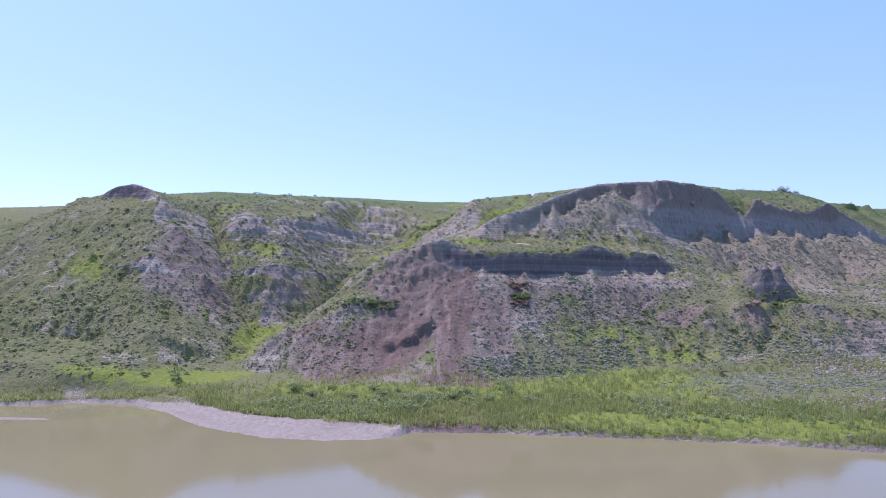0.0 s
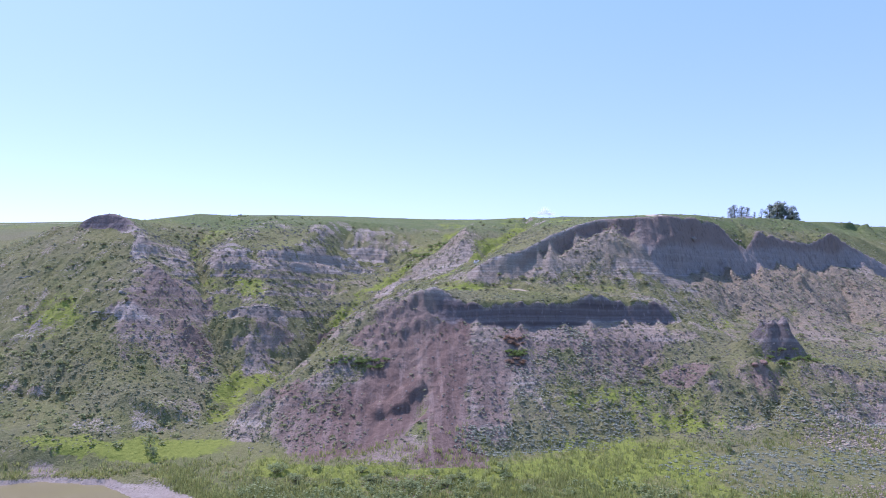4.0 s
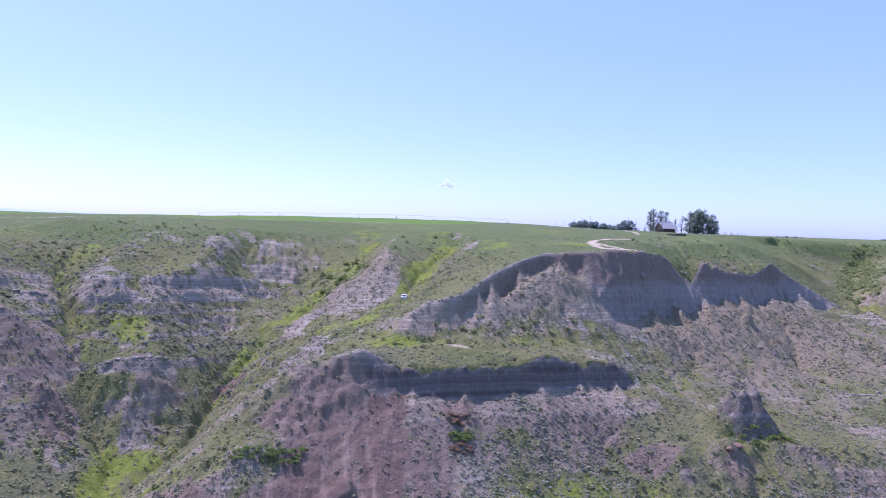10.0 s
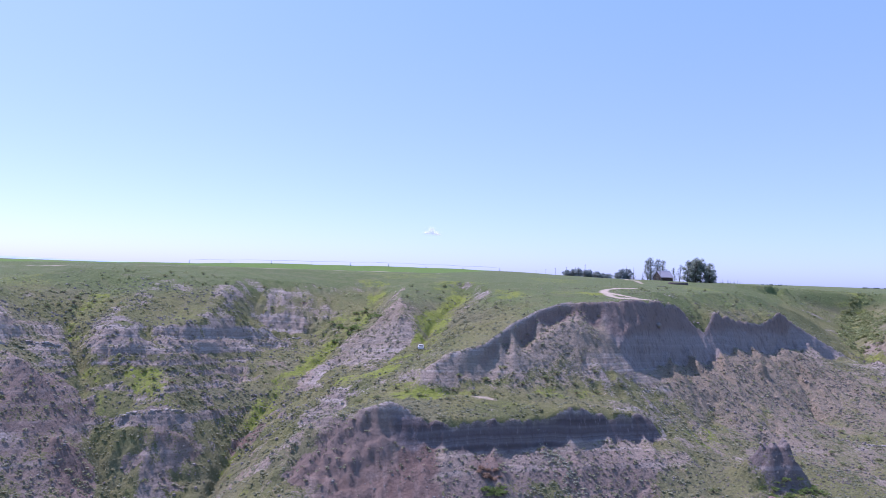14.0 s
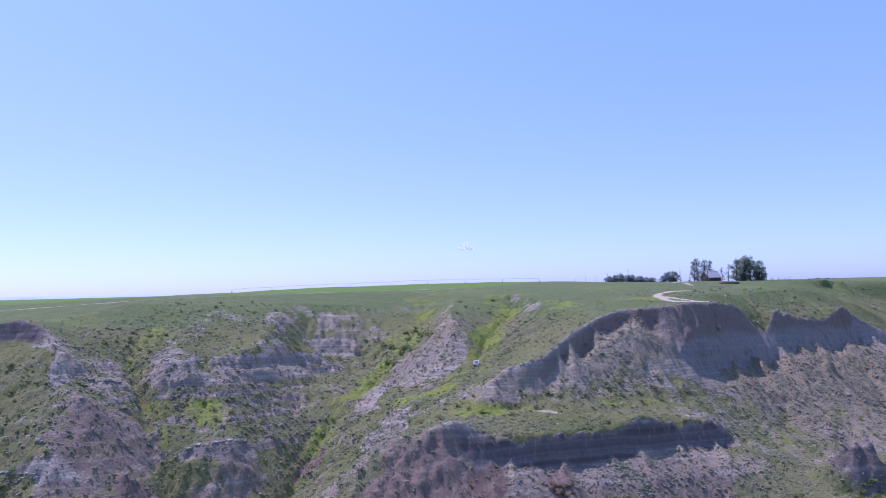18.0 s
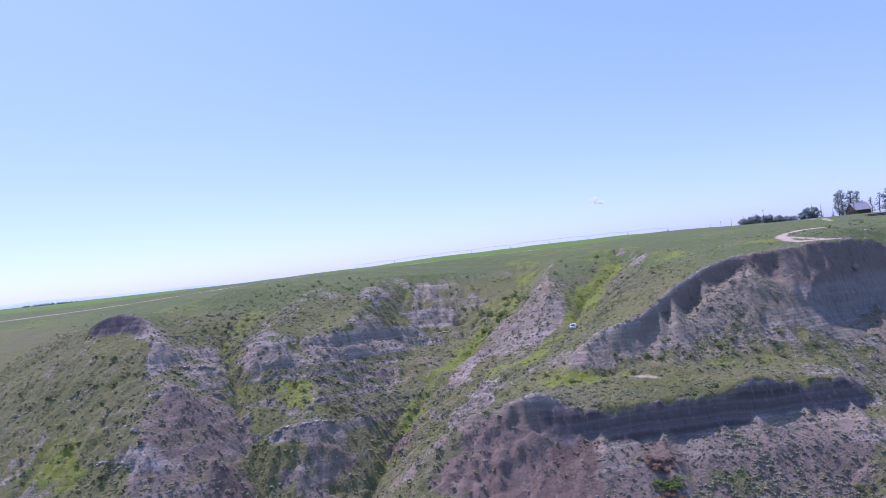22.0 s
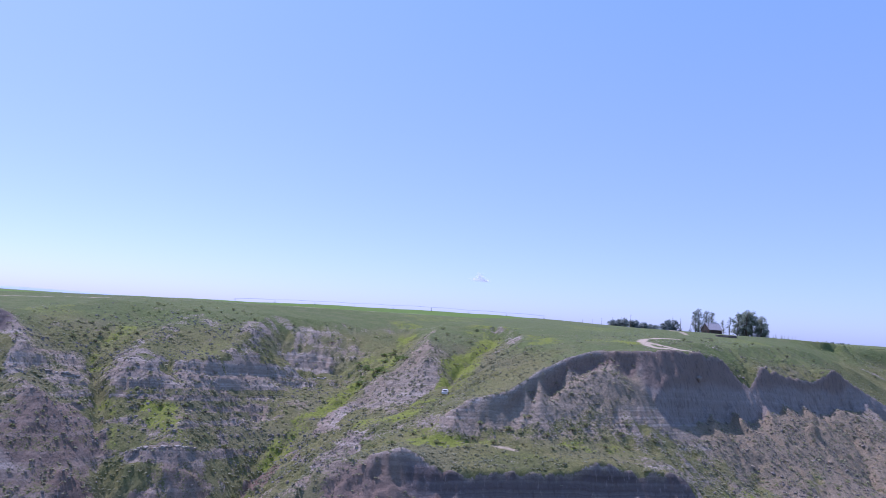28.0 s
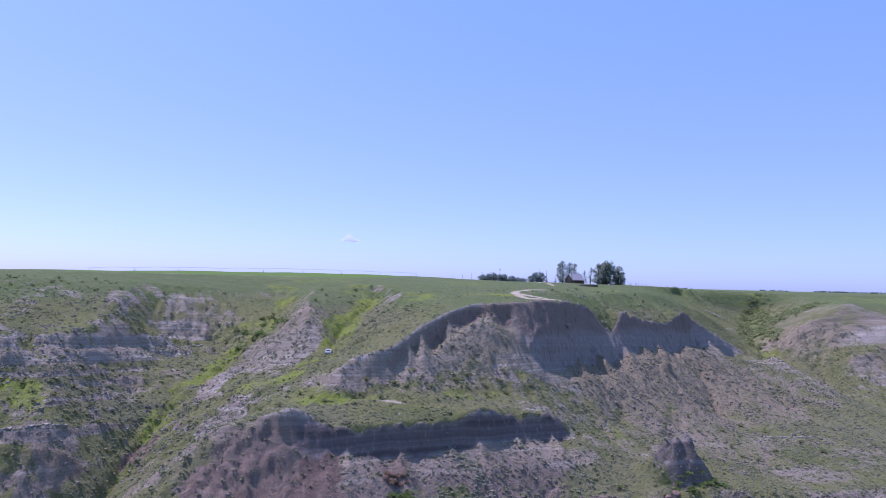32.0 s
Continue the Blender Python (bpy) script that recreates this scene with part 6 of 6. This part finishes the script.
for k in range(70):
    x, y = rng.uniform(85, 200), rng.uniform(212, 300)
    boulder("talus_block", x, y, rng.uniform(0.22, 0.6), ROCK if k % 5 else PALE_ROCK, "angular block of clay rock fallen on the talus", 90 + k, 0.7, "talus blocks")

# small rubble


def stones(name, count, x0, x1, y0, y1, keep, lo, hi, mat, label, seed):
    p = scatter(count, x0, x1, y0, y1, seed, keep)
    r = np.random.default_rng(seed + 1)
    shape = np.array([(-1, -.8, -.6), (1, -.9, -.5), (.9, .8, -.6), (-.8, 1, -.5), (-.7, -.6, .7), (.6, -.7, .9), (.8, .5, .6), (-.6, .7, .8)])
    faces = np.array([(3, 2, 1, 0), (4, 5, 6, 7), (0, 1, 5, 4), (1, 2, 6, 5), (2, 3, 7, 6), (3, 0, 4, 7)])
    n = len(p)
    v = shape[None] * (0.75 + 0.5 * r.random((n, 8, 3)))
    a = r.random(n) * 6.283
    c, s = np.cos(a)[:, None], np.sin(a)[:, None]
    v = np.stack([v[..., 0] * c - v[..., 1] * s, v[..., 0] * s + v[..., 1] * c, v[..., 2] * 0.8], -1)
    v = v * (lo + (hi - lo) * r.random((n, 1, 1)) ** 3) + p[:, None, :]
    quads = (faces[None] + 8 * np.arange(n)[:, None, None]).reshape(-1, 4)
    tagged(new(name, mesh_from(name, v.reshape(-1, 3), quads, [mat], smooth=False)), label, "stones", kind="stuff")


stones("rubble_stones", 22000, 78, 130, 138, 186, lambda x, y, z, m, s: 0.75 * np.maximum.reduce([patch(x, y, 101, 175, 17, 7), patch(x, y, 108, 168, 14, 4), 0.6 * patch(x, y, 92, 147, 16, 5)]), 0.1, 0.4, PALE_ROCK, "field of pale broken stones at the foot of the slope", 41)
stones("scree_stones", 26000, -110, 240, 170, 340, lambda x, y, z, m, s: 0.5 * (1 - m["grass"]) * (1 - ease(0.8, 1.1, s)) * (1 - m["mud"]) * (z > 4), 0.08, 0.34, ROCK, "loose grey stones scattered on bare clay slopes", 43)

stones("talus_rubble", 34000, 80, 245, 205, 335, lambda x, y, z, m, s: 0.6 * (1 - ease(0.9, 1.2, s)) * (1 - m["lush"]) * np.maximum(patch(x, y, 150, 262, 72, 46, 20), 0.6 * patch(x, y, 225, 305, 30, 26)) * ease(-0.5, 0.6, layered(x / 8, y / 8, 120, 3)), 0.1, 0.48, SHADE_ROCK, "tumbled dark clay rubble covering the talus", 45)
stones("crag_stones", 20000, -112, -8, 215, 345, lambda x, y, z, m, s: 0.5 * (1 - ease(1.1, 1.5, s)) * (1 - m["lush"]) * patch(x, y, -55, 282, 55, 60) * ease(-0.4, 0.6, layered(x / 6, y / 6, 122, 3)), 0.1, 0.5, ROCK, "broken grey-brown stones on the craggy hollow slopes", 47)
stones("slope_stones", 12000, 8, 130, 178, 216, lambda x, y, z, m, s: 0.35 * (1 - m["lush"]) * (1 - ease(1.0, 1.3, s)), 0.08, 0.3, SHADE_ROCK, "small dark stones on the slope under the scarp", 49)

# outcropping pale ledges


def ledge(name, label, points, seed, thick=0.34, deep=0.55):
    """A broken shelf of flat slabs along a line on the ground."""
    rng = random.Random(seed)
    ob = thing(name, points[0][0], points[0][1], label, "rock ledge", group="pale rock ledges")
    ox, oy, oz = ob.matrix_world.translation
    run = [Vector(p) for p in points]
    for a, b in zip(run[:-1], run[1:]):
        steps = max(1, int((b - a).length / 0.75))
        turn = math.degrees(math.atan2(b.y - a.y, b.x - a.x))
        for k in range(steps):
            if rng.random() < 0.12:
                continue
            p = a.lerp(b, (k + 0.5) / steps)
            h = float(height(np.array([p.x]), np.array([p.y]))[0])
            bm = bmesh.new()
            w, d, t = 0.46 * rng.uniform(0.9, 1.15), deep * rng.uniform(0.6, 1.1), thick * rng.uniform(0.6, 1.2)
            for v in box(bm, -w, w, -d, d, -t, t * 0.5):
                v.co += Vector((rng.uniform(-0.12, 0.12), rng.uniform(-0.25, 0.25), rng.uniform(-0.1, 0.1)))
            bm.transform(pose(p.x - ox, p.y - oy, h - oz - 0.02, rng.uniform(-6, 6), rng.uniform(-4, 4), turn + rng.uniform(-12, 12)))
            part("slab", bm, LEDGE, ob)


LEDGE = plain("pale_ledge_rock", (0.33, 0.30, 0.255), 0.9, vary=0.3, scale=1.5, relief=0.08)
ledge("rock_ledge", "long pale sandstone ledge on the grassy mound", ((-67, 247.6), (-62, 247.2), (-57, 248.8), (-53, 252.6)), 1)
ledge("rock_ledge", "pale sandstone ledge across the brown spur", ((-105.5, 229.4), (-100, 228), (-95, 226.4)), 2)
ledge("rock_ledge", "short white ledge in the grass of the spur", ((-99, 234.6), (-96.6, 234)), 3)
ledge("rock_ledge", "pale broken rim of the spur", ((-104, 259), (-102, 258), (-99.5, 257.4)), 4)
ledge("rock_ledge", "thin pale ledge above the west gully", ((-97, 263), (-93, 266), (-90, 268.8)), 5)
ledge("rock_ledge", "thin pale ledge above the west gully", ((-139, 250), (-136, 250.8), (-133, 252)), 6)
ledge("rock_ledge", "bright bed of rock under the white cliff", ((-34, 323.4), (-28, 324.6), (-21.5, 326)), 7)
ledge("rock_ledge", "bright bed of rock under the white cliff", ((-62, 284.2), (-58, 284.8), (-54, 287)), 8)
ledge("rock_ledge", "tan rock shelf at the foot of the talus", ((146, 236.8), (152, 236.4), (158, 236), (166, 236.2)), 9)

# hills and tree belts far off; the hills' blue is haze in their colour
HAZED = plain("hazed_hills", (0.40, 0.50, 0.64), 1.0, vary=0.12, scale=0.004)
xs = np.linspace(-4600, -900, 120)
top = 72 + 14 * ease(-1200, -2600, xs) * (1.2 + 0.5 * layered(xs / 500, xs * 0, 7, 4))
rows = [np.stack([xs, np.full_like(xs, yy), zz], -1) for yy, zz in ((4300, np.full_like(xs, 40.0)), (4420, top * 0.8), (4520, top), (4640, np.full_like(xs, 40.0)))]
me = mesh_from("hazed_hills", np.concatenate(rows), grid_quads(4, len(xs)), [HAZED])
tagged(new("backdrop_hills", me), "low hills on the far horizon with blue haze in their colour", "hills", kind="structure")
rng = np.random.default_rng(77)
for x0, x1, y0, tall in ((945, 1000, 1450, 4), (1500, 1600, 1800, 4.5), (1700, 1990, 1800, 6), (-980, -860, 1500, 5)):
    count = int((x1 - x0) * 0.5)
    x, y = rng.uniform(x0, x1, count), y0 + rng.uniform(-8, 8, count)
    p = np.stack([x, y, height(x, y) + 0.5], -1)
    r = tall * (0.3 + 0.3 * rng.random(count))
    stuff("far_tree_belt", sprays(p, r, r * 1.6, 16, 0.45, int(x0) % 97 + 3), CONIFER, "dark belt of trees far across the prairie", "trees")

# one small cloud, of fine wisps
CLOUD = leafy("cloud_wisps", (0.9, 0.9, 0.9), (0.98, 0.98, 0.98), 0.01, 0.8)
rng = np.random.default_rng(8)
n = 3800
lobe = np.array([(0, 0, 2, 30, 20), (-18, 4, -5, 22, 10), (20, 0, -4, 24, 11), (4, 0, 14, 18, 15), (34, 0, -9, 18, 6)])[rng.integers(0, 5, n)]
p = rng.normal(size=(n, 3)) * 0.5
p = lobe[:, :3] + p * np.stack([lobe[:, 3], lobe[:, 3], lobe[:, 4]], -1)
r = 0.95 * (0.5 + rng.random(n))
me = mesh_from("cloud", sprays(p, r, r, 5, 0.5, 12), np.arange(n * 20).reshape(-1, 4), [CLOUD], smooth=False)
cloud = new("cloud", me)
cloud.matrix_world = pose(696, 4450, 322) @ Matrix.Diagonal((1.25, 1.25, 1.2, 1))
tagged(cloud, "small white fair-weather cloud over the prairie", "cloud", kind="structure")
